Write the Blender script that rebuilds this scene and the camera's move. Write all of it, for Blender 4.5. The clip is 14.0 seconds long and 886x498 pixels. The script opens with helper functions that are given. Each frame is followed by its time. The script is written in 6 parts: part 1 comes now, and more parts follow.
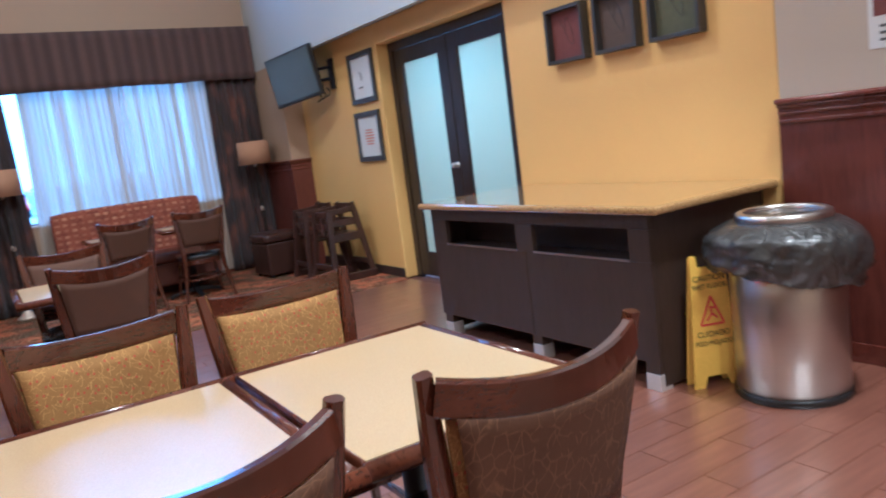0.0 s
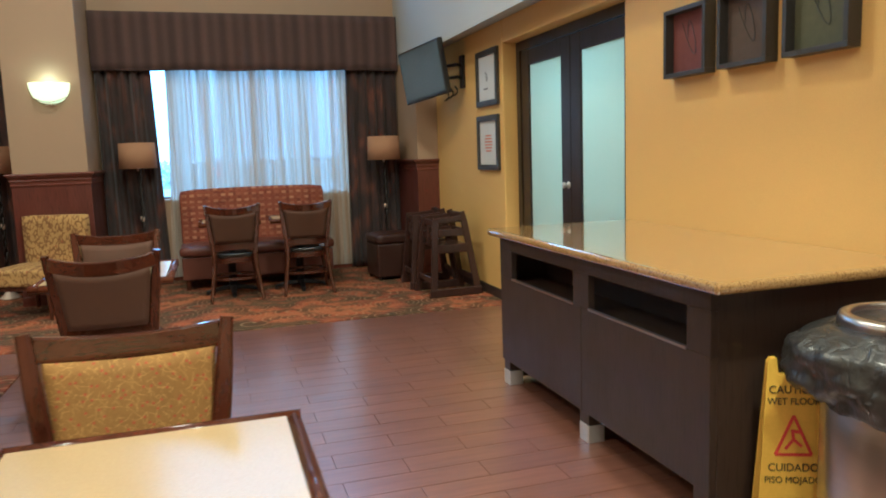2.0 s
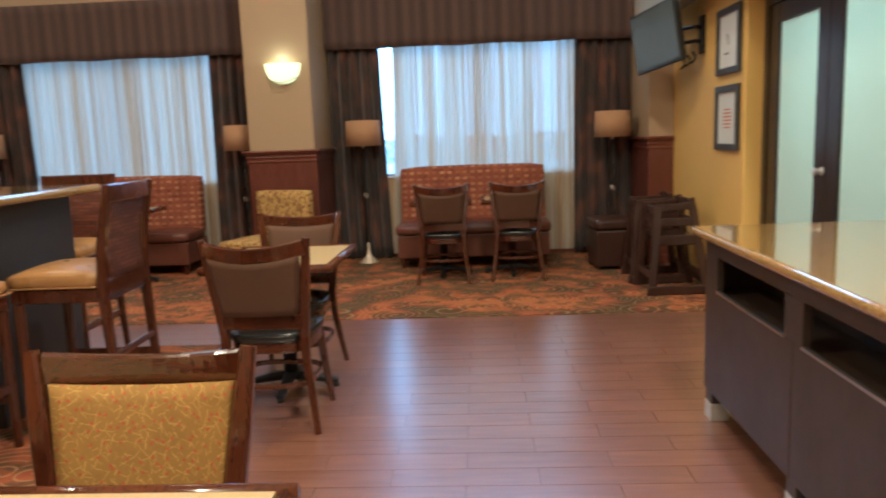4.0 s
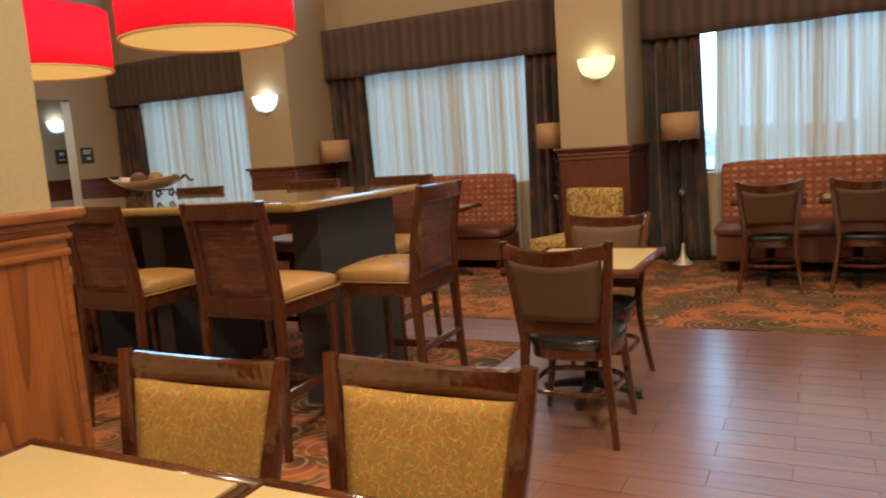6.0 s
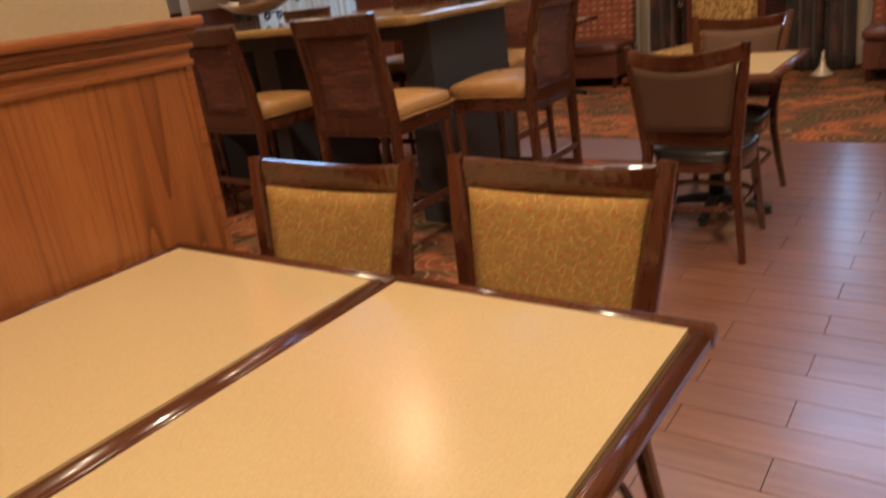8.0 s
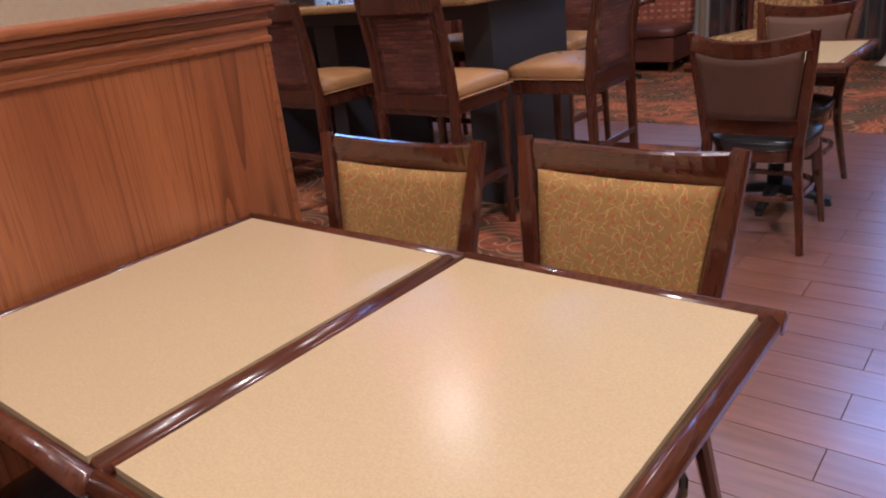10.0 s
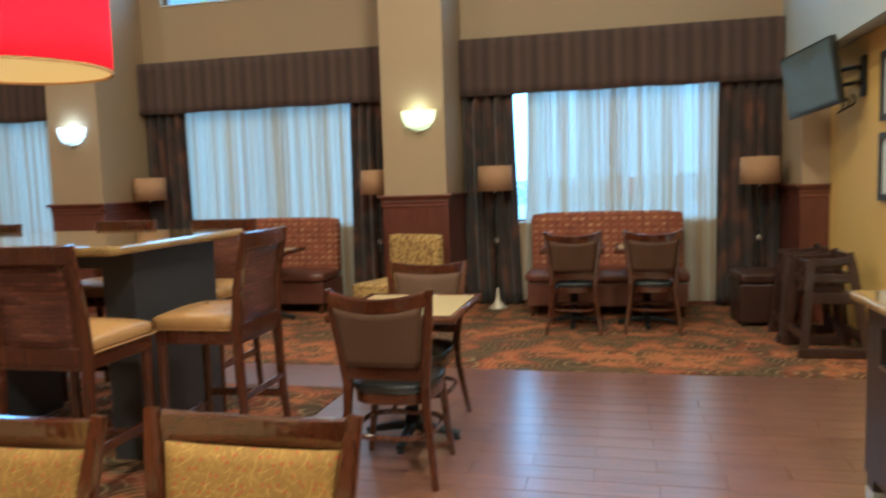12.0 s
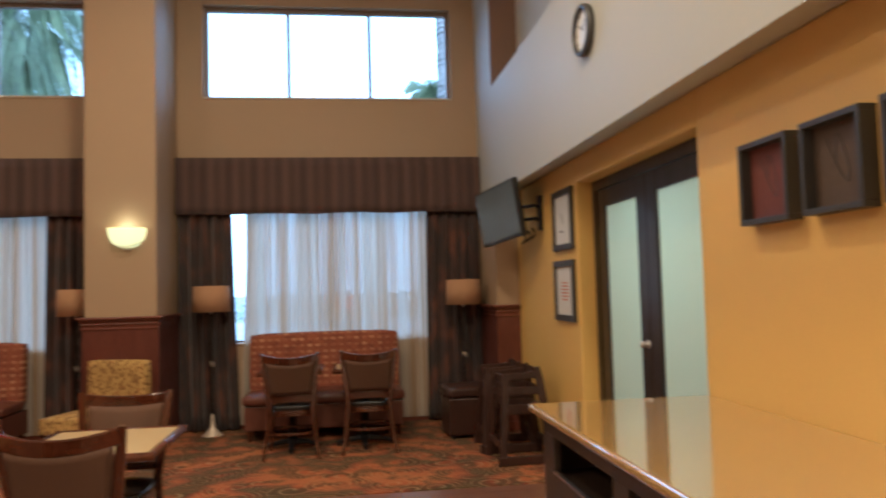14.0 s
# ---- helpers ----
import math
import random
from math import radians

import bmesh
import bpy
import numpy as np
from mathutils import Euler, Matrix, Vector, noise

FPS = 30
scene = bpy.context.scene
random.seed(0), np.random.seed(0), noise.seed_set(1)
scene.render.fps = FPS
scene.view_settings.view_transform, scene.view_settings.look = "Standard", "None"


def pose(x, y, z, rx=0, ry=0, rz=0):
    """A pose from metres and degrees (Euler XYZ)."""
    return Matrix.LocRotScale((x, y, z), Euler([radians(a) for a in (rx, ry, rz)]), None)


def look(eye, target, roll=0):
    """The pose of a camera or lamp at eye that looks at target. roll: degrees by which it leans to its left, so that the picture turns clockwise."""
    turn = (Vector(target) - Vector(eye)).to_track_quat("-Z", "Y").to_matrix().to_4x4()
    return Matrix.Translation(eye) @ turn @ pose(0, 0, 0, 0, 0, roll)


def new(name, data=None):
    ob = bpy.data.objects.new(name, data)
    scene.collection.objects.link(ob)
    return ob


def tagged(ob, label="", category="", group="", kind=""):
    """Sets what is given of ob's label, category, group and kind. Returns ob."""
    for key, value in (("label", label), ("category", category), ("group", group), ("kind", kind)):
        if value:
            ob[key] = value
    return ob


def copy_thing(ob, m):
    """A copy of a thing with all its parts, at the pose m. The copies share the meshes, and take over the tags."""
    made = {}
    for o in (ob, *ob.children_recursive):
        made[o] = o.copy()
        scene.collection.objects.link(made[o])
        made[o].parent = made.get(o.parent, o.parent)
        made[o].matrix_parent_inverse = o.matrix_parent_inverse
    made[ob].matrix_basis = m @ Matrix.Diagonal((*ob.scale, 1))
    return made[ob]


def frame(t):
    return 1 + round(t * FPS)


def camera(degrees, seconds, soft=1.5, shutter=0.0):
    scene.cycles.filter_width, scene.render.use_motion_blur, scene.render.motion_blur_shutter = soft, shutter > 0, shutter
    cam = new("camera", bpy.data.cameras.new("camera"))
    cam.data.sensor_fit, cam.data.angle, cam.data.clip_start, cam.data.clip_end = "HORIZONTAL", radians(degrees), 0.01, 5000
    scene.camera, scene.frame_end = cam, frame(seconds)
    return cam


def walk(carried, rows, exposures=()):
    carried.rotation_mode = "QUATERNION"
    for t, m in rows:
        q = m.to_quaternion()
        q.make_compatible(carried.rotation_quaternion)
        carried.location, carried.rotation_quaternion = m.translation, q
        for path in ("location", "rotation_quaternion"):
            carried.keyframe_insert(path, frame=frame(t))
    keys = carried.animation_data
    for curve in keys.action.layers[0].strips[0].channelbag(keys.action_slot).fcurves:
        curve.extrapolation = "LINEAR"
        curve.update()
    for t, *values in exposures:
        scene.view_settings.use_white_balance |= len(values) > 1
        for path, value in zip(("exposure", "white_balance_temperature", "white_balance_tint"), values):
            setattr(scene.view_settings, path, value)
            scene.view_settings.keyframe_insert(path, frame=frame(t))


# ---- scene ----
cam = camera(61.8, 14.0, soft=1.9, shutter=0.5)
PATH = [
    (0, (1.138, 0.83, 1.349), (2.175, 2.514, 1.052), -7.4),
    (0.5, (1.416, 0.952, 1.333), (2.271, 2.74, 1.061), -6.2),
    (1, (1.676, 1.031, 1.382), (2.421, 2.872, 1.147), -4.6),
    (1.5, (1.958, 1.053, 1.376), (2.599, 2.93, 1.122), -3.3),
    (2, (2.157, 1.14, 1.369), (2.741, 3.036, 1.112), -2.0),
    (2.2, (2.248, 1.206, 1.381), (2.805, 3.109, 1.123), -1.7),
    (4.3, (2.694, 1.701, 1.39), (2.443, 3.661, 1.084), -2.7),
    (4.5, (2.691, 1.742, 1.384), (2.342, 3.687, 1.075), -3.1),
    (5, (2.69, 1.796, 1.393), (2.094, 3.682, 1.097), -3.6),
    (5.5, (2.693, 1.812, 1.405), (1.92, 3.635, 1.128), -3.7),
    (6, (2.688, 1.827, 1.401), (1.783, 3.59, 1.131), -4.0),
    (6.5, (2.678, 1.835, 1.398), (1.697, 3.55, 1.094), -4.3),
    (7, (2.687, 1.841, 1.381), (1.661, 3.509, 0.97), -4.9),
    (7.5, (2.664, 1.838, 1.364), (1.589, 3.437, 0.826), -6.0),
    (8, (2.631, 1.833, 1.329), (1.5, 3.334, 0.645), -7.4),
    (8.2, (2.621, 1.823, 1.319), (1.469, 3.281, 0.579), -7.9),
    (10.3, (2.608, 1.759, 1.365), (1.393, 3.182, 0.658), -6.2),
    (10.5, (2.62, 1.761, 1.381), (1.445, 3.259, 0.768), -4.9),
    (11, (2.643, 1.776, 1.412), (1.641, 3.453, 0.982), -3.1),
    (11.5, (2.694, 1.753, 1.426), (1.967, 3.591, 1.124), -2.6),
    (12, (2.715, 1.736, 1.444), (2.257, 3.675, 1.261), -1.8),
    (12.5, (2.713, 1.704, 1.473), (2.435, 3.684, 1.443), -0.9),
    (13, (2.711, 1.691, 1.495), (2.554, 3.683, 1.588), -0.4),
    (13.5, (2.745, 1.67, 1.505), (2.748, 3.665, 1.642), -0.6),
    (14, (2.812, 1.667, 1.487), (3.081, 3.646, 1.596), -1.6),
]

EXPOSURES = [
    (0.0, 0.82, 3250, 8), (1.0, 0.62, 3430, 0), (2.0, 0.65, 3530, -4), (4.5, 0.75, 3900, -1), (5.0, 0.73, 3950, -3), (5.5, 0.67, 4010, -5), (6.5, 0.61, 4330, -4), (8.0, 0.29, 4340, 8),
    (10.5, 0.38, 3380, 16), (11.0, 0.40, 3340, 5), (11.5, 0.58, 3440, 1), (12.0, 0.77, 3570, -11), (13.0, 0.68, 4150, 3), (14.0, 0.35, 4160, 6),
]
walk(cam, [(t, look(eye, target, roll)) for t, eye, target, roll in PATH], EXPOSURES)

# ---- world and lights ----
world = bpy.data.worlds.new("sky")
scene.world = world
world.use_nodes = True
wn = world.node_tree
sky = wn.nodes.new("ShaderNodeTexSky")
sky.sky_type, sky.sun_disc = "NISHITA", False
sky.sun_elevation, sky.sun_rotation = radians(22), radians(200)
sky.air_density, sky.dust_density = 1.0, 3.0
cloud = wn.nodes.new("ShaderNodeMix")
cloud.data_type = "RGBA"
cloud.inputs[0].default_value = 0.8
cloud.inputs[7].default_value = (19.2, 21.6, 23.0, 1)
wn.links.new(sky.outputs[0], cloud.inputs[6])
wn.links.new(cloud.outputs[2], wn.nodes["Background"].inputs[0])
wn.nodes["Background"].inputs[1].default_value = 0.14


def lamp(name, kind, place, watts, colour, size=0.1, target=None, spot=None):
    data = bpy.data.lights.new(name, kind)
    data.energy, data.color = watts, colour
    if kind == "AREA":
        data.shape, data.size = "DISK", size
    elif kind == "SUN":
        data.angle = size
    else:
        data.shadow_soft_size = size
    if spot:
        data.spot_size, data.spot_blend = radians(spot), 0.6
    ob = new(name, data)
    ob.matrix_world = look(place, target or (place[0], place[1] + 0.001, place[2] - 1))
    return ob


WARM, HALL = (1.0, 0.59, 0.235), (1.0, 0.90, 0.72)
lamp("sun", "SUN", (0, -20, 12), 1.0, (1.0, 0.95, 0.88), radians(12), (2, 0, 0))
for lx, ly, lw in ((3.8, 1.6, 185), (1.2, -0.4, 68), (2.6, 5.2, 74), (-1.4, 3.0, 120), (-4.5, 5.0, 76), (1.4, 7.0, 52), (-2.5, 7.6, 30), (2.0, -1.5, 84)):
    lamp("ceiling_downlight", "AREA", (lx, ly, 5.34), lw, WARM, 0.3)
lamp("hall_light", "AREA", (-8.1, 8.6, 2.6), 22, HALL, 0.3)
# unseen lamp added behind the doors to brighten their frosted glass
lamp("back_room_light", "AREA", (5.9, 6.2, 2.75), 75, (0.98, 1.0, 0.90), 0.9)


# ---- materials ----
def nodes_of(name):
    m = bpy.data.materials.new(name)
    m.use_nodes = True
    t = m.node_tree
    return m, t, t.nodes["Principled BSDF"]


def add(t, kind, **values):
    n = t.nodes.new(kind)
    for key, value in values.items():
        n.inputs[key].default_value = value
    return n


def math_node(t, op, a, b=None):
    n = t.nodes.new("ShaderNodeMath")
    n.operation = op
    for i, v in enumerate((a, b)):
        if v is None:
            continue
        if isinstance(v, (int, float)):
            n.inputs[i].default_value = v
        else:
            t.links.new(v, n.inputs[i])
    return n.outputs[0]


def mix(t, fac, a, b):
    n = t.nodes.new("ShaderNodeMix")
    n.data_type = "RGBA"
    for i, v in ((0, fac), (6, a), (7, b)):
        if isinstance(v, (int, float)):
            n.inputs[i].default_value = v
        elif isinstance(v, tuple):
            n.inputs[i].default_value = (*v, 1)
        else:
            t.links.new(v, n.inputs[i])
    return n.outputs[2]


def ramp(t, fac, *stops):
    n = t.nodes.new("ShaderNodeValToRGB")
    r = n.color_ramp
    for i, (p, c) in enumerate(stops):
        e = r.elements[i] if i < 2 else r.elements.new(p)
        e.position, e.color = p, (*c, 1) if isinstance(c, tuple) else (c, c, c, 1)
    t.links.new(fac, n.inputs[0])
    return n.outputs[0]


def place_of(t, stretch=(1, 1, 1), by_object=False):
    """Coordinates in metres, from the world or from the object's own axes."""
    if by_object:
        src = t.nodes.new("ShaderNodeTexCoord").outputs["Object"]
    else:
        src = t.nodes.new("ShaderNodeNewGeometry").outputs["Position"]
    m = t.nodes.new("ShaderNodeMapping")
    m.inputs["Scale"].default_value = stretch
    t.links.new(src, m.inputs[0])
    return m.outputs[0]


def noise_of(t, vec, scale, detail=3.0, rough=0.55):
    n = add(t, "ShaderNodeTexNoise", Scale=scale, Detail=detail, Roughness=rough)
    t.links.new(vec, n.inputs["Vector"])
    return n.outputs["Fac"]


def bump(t, p, height, strength, distance=0.01):
    b = add(t, "ShaderNodeBump", Strength=strength, Distance=distance)
    t.links.new(height, b.inputs["Height"])
    t.links.new(b.outputs[0], p.inputs["Normal"])


def plain(name, colour, rough=0.5, metal=0.0, var=0.12, grain=60.0, blot=2.5, relief=0.15, coat=0.0, by_object=False):
    """A surface of one colour with fine grain and large, faint blotches."""
    m, t, p = nodes_of(name)
    v = place_of(t, by_object=by_object)
    fine, large = noise_of(t, v, grain), noise_of(t, v, blot, 4)
    both = math_node(t, "ADD", math_node(t, "MULTIPLY", fine, 0.5), math_node(t, "MULTIPLY", large, 0.5))
    lo = tuple(max(0, c * (1 - 2 * var)) for c in colour)
    hi = tuple(min(1, c * (1 + 2 * var)) for c in colour)
    t.links.new(ramp(t, both, (0.25, lo), (0.75, hi)), p.inputs["Base Color"])
    t.links.new(ramp(t, large, (0.3, max(0.02, rough - 0.06)), (0.7, min(1.0, rough + 0.08))), p.inputs["Roughness"])
    p.inputs["Metallic"].default_value = metal
    p.inputs["Coat Weight"].default_value = coat
    p.inputs["Coat Roughness"].default_value = 0.12
    if relief:
        bump(t, p, fine, relief, 0.002)
    return m


def wood(name, dark, light, rough=0.3, axis=2, scale=9.0, coat=0.3, by_object=True):
    """Stained, varnished wood, its grain along one axis."""
    m, t, p = nodes_of(name)
    stretch = [scale, scale, scale]
    stretch[axis] = scale * 0.07
    v = place_of(t, tuple(stretch), by_object)
    streak = noise_of(t, v, 2.2, 6, 0.62)
    pores = noise_of(t, v, 14.0, 2)
    blot = noise_of(t, place_of(t, by_object=by_object), 3.0, 3)
    f = math_node(t, "ADD", math_node(t, "MULTIPLY", streak, 0.7), math_node(t, "MULTIPLY", blot, 0.3))
    c = ramp(t, f, (0.3, dark), (0.7, light))
    c = mix(t, math_node(t, "MULTIPLY", ramp(t, pores, (0.36, 1.0), (0.46, 0.0)), 0.45), c, tuple(x * 0.45 for x in dark))
    t.links.new(c, p.inputs["Base Color"])
    t.links.new(ramp(t, blot, (0.3, rough - 0.05), (0.7, rough + 0.1)), p.inputs["Roughness"])
    p.inputs["Coat Weight"].default_value = coat
    p.inputs["Coat Roughness"].default_value = 0.1
    bump(t, p, pores, 0.12, 0.001)
    return m


def oak_panel(name):
    """Oak panelling: broad plain bands between groups of cathedral grain."""
    m, t, p = nodes_of(name)
    v = place_of(t, (2.6, 2.6, 0.11))
    warp = noise_of(t, v, 1.1, 2, 0.4)
    rings = math_node(t, "FRACT", math_node(t, "MULTIPLY", warp, 36.0))
    group = ramp(t, noise_of(t, place_of(t, (2.3, 2.3, 0.12)), 1.6, 1), (0.40, 0.1), (0.54, 1.0))
    line = math_node(t, "MULTIPLY", ramp(t, rings, (0.0, 1.0), (0.10, 0.6), (0.34, 0.0), (0.96, 0.1)), group)
    pores = noise_of(t, place_of(t, (150, 150, 4.0)), 1.5, 3)
    broad = noise_of(t, place_of(t, (3.0, 3.0, 0.5)), 1.2, 3)
    c = ramp(t, broad, (0.32, (0.27, 0.084, 0.010)), (0.68, (0.39, 0.140, 0.017)))
    c = mix(t, math_node(t, "MULTIPLY", line, 0.9), c, (0.12, 0.034, 0.006))
    c = mix(t, ramp(t, pores, (0.36, 0.5), (0.50, 0.0)), c, (0.17, 0.052, 0.008))
    t.links.new(c, p.inputs["Base Color"])
    p.inputs["Roughness"].default_value = 0.33
    p.inputs["Coat Weight"].default_value = 0.3
    p.inputs["Coat Roughness"].default_value = 0.15
    bump(t, p, pores, 0.12, 0.001)
    return m


def voronoi(t, vec, scale, feature="F1"):
    n = add(t, "ShaderNodeTexVoronoi", Scale=scale)
    n.feature = feature
    t.links.new(vec, n.inputs["Vector"])
    return n


def swirl_carpet(name):
    """Cut-pile carpet: scrolls of thin light lines over rust, maroon and dark green clouds."""
    m, t, p = nodes_of(name)
    v = place_of(t, (1, 1, 0))
    cells = voronoi(t, v, 2.9)
    scaled = t.nodes.new("ShaderNodeVectorMath")
    scaled.operation = "SUBTRACT"
    t.links.new(v, scaled.inputs[0])
    t.links.new(cells.outputs["Position"], scaled.inputs[1])
    xyz = t.nodes.new("ShaderNodeSeparateXYZ")
    t.links.new(scaled.outputs[0], xyz.inputs[0])
    turn = math_node(t, "DIVIDE", math_node(t, "ARCTAN2", xyz.outputs[0], xyz.outputs[1]), 2 * math.pi)
    spiral = math_node(t, "FRACT", math_node(t, "ADD", math_node(t, "MULTIPLY", cells.outputs["Distance"], 7.6), turn))
    line = ramp(t, spiral, (0.0, 0.0), (0.38, 0.0), (0.47, 1.0), (0.55, 1.0), (0.64, 0.0))
    cloud = noise_of(t, v, 1.5, 2)
    small = noise_of(t, v, 5.0, 2)
    g = ramp(t, cloud, (0.34, (0.42, 0.150, 0.040)), (0.46, (0.40, 0.115, 0.032)), (0.53, (0.20, 0.058, 0.026)), (0.58, (0.075, 0.062, 0.030)), (0.66, (0.36, 0.110, 0.032)))
    g = mix(t, ramp(t, small, (0.46, 0.0), (0.56, 0.8)), g, (0.085, 0.058, 0.028))
    colour = mix(t, math_node(t, "MULTIPLY", line, 0.75), g, mix(t, ramp(t, cloud, (0.4, 0.0), (0.6, 1.0)), (0.56, 0.30, 0.115), (0.36, 0.27, 0.13)))
    fleck = noise_of(t, v, 260.0, 2)
    colour = mix(t, ramp(t, fleck, (0.35, 0.45), (0.65, 0.0)), colour, (0.05, 0.02, 0.012))
    t.links.new(colour, p.inputs["Base Color"])
    p.inputs["Roughness"].default_value = 0.95
    p.inputs["Specular IOR Level"].default_value = 0.15
    bump(t, p, fleck, 0.5, 0.003)
    return m


def twig_fabric(name, ground, twig, berry, scale=1.0, berries=True, wide=1.0):
    """Woven upholstery with branching twigs and small berries."""
    m, t, p = nodes_of(name)
    v = place_of(t, (scale, scale, scale), True)
    wob = add(t, "ShaderNodeTexNoise", Scale=9.0, Detail=2.0)
    t.links.new(v, wob.inputs["Vector"])
    shift = t.nodes.new("ShaderNodeVectorMath")
    shift.operation = "MULTIPLY_ADD"
    t.links.new(wob.outputs["Color"], shift.inputs[0])
    shift.inputs[1].default_value = (0.07, 0.07, 0.05)
    t.links.new(v, shift.inputs[2])
    tall = t.nodes.new("ShaderNodeMapping")
    tall.inputs["Scale"].default_value = (1.0, 0.02, 0.55)
    t.links.new(shift.outputs[0], tall.inputs[0])
    edge = voronoi(t, tall.outputs[0], 24.0, "DISTANCE_TO_EDGE")
    gaps = noise_of(t, v, 16.0, 1)
    lines = math_node(t, "MULTIPLY", ramp(t, edge.outputs["Distance"], (0.025 * wide, 1.0), (0.06 * wide, 0.0)), ramp(t, gaps, (0.40, 0.0), (0.48, 1.0)))
    weave = noise_of(t, place_of(t, (350, 350, 900), True), 1.0, 1)
    c = mix(t, ramp(t, noise_of(t, v, 5.0, 3), (0.3, 0.0), (0.7, 1.0)), ground, tuple(x * 0.78 for x in ground))
    c = mix(t, math_node(t, "MULTIPLY", lines, 0.85), c, twig)
    if berries:
        flat = t.nodes.new("ShaderNodeMapping")
        flat.inputs["Scale"].default_value = (1, 0.02, 1)
        t.links.new(v, flat.inputs[0])
        dots = voronoi(t, flat.outputs[0], 10.5)
        c = mix(t, ramp(t, dots.outputs["Distance"], (0.10, 0.95), (0.15, 0.0)), c, berry)
    c = mix(t, ramp(t, weave, (0.35, 0.3), (0.6, 0.0)), c, tuple(x * 0.4 for x in ground))
    t.links.new(c, p.inputs["Base Color"])
    p.inputs["Roughness"].default_value = 0.85
    bump(t, p, weave, 0.3, 0.001)
    return m


def berry_fabric(name, ground, twig, berry):
    """Gold upholstery with thin branching twigs and many small red berries."""
    m, t, p = nodes_of(name)
    turned = t.nodes.new("ShaderNodeSeparateXYZ")
    t.links.new(place_of(t, (1, 1, 1), True), turned.inputs[0])
    flat = t.nodes.new("ShaderNodeCombineXYZ")
    t.links.new(turned.outputs[0], flat.inputs[0])
    t.links.new(turned.outputs[2], flat.inputs[1])
    v = flat.outputs[0]
    wob = add(t, "ShaderNodeTexNoise", Scale=22.0, Detail=2.0)
    t.links.new(v, wob.inputs["Vector"])
    bent = t.nodes.new("ShaderNodeVectorMath")
    bent.operation = "MULTIPLY_ADD"
    t.links.new(wob.outputs["Color"], bent.inputs[0])
    bent.inputs[1].default_value = (0.030, 0.030, 0.0)
    t.links.new(v, bent.inputs[2])
    xyz = t.nodes.new("ShaderNodeSeparateXYZ")
    t.links.new(bent.outputs[0], xyz.inputs[0])
    lines = None
    for k, (angle, pitch, width, seed) in enumerate(((12, 0.025, 0.0009, 0.0), (55, 0.018, 0.0007, 3.1), (-38, 0.017, 0.0007, 6.7), (-75, 0.022, 0.0007, 9.2))):
        c, s = math.cos(radians(angle)), math.sin(radians(angle))
        along = math_node(t, "ADD", math_node(t, "MULTIPLY", xyz.outputs[0], c / pitch), math_node(t, "MULTIPLY", xyz.outputs[1], s / pitch))
        off = math_node(t, "ABSOLUTE", math_node(t, "SUBTRACT", math_node(t, "FRACT", math_node(t, "ADD", along, 30.0 + seed)), 0.5))
        one = ramp(t, off, (width / pitch * 0.6, 1.0), (width / pitch * 1.5, 0.0))
        moved = t.nodes.new("ShaderNodeMapping")
        moved.inputs["Location"].default_value = (seed, seed * 1.7, 0)
        t.links.new(v, moved.inputs[0])
        gaps = ramp(t, noise_of(t, moved.outputs[0], 42.0, 1), (0.50, 0.0), (0.55, 1.0))
        one = math_node(t, "MULTIPLY", one, gaps)
        lines = one if lines is None else math_node(t, "MAXIMUM", lines, one)
    weave = noise_of(t, place_of(t, (420, 420, 900), True), 1.0, 1)
    cloudy = noise_of(t, v, 9.0, 3)
    c = mix(t, ramp(t, cloudy, (0.35, 0.0), (0.65, 1.0)), ground, tuple(x * 0.82 for x in ground))
    c = mix(t, math_node(t, "MULTIPLY", lines, 0.62), c, twig)
    dots = voronoi(t, v, 36.0)
    dots.voronoi_dimensions = "2D"
    c = mix(t, ramp(t, dots.outputs["Distance"], (0.10, 0.75), (0.15, 0.0)), c, berry)
    c = mix(t, ramp(t, weave, (0.35, 0.35), (0.6, 0.0)), c, tuple(x * 0.45 for x in ground))
    t.links.new(c, p.inputs["Base Color"])
    p.inputs["Roughness"].default_value = 0.85
    bump(t, p, weave, 0.3, 0.001)
    return m


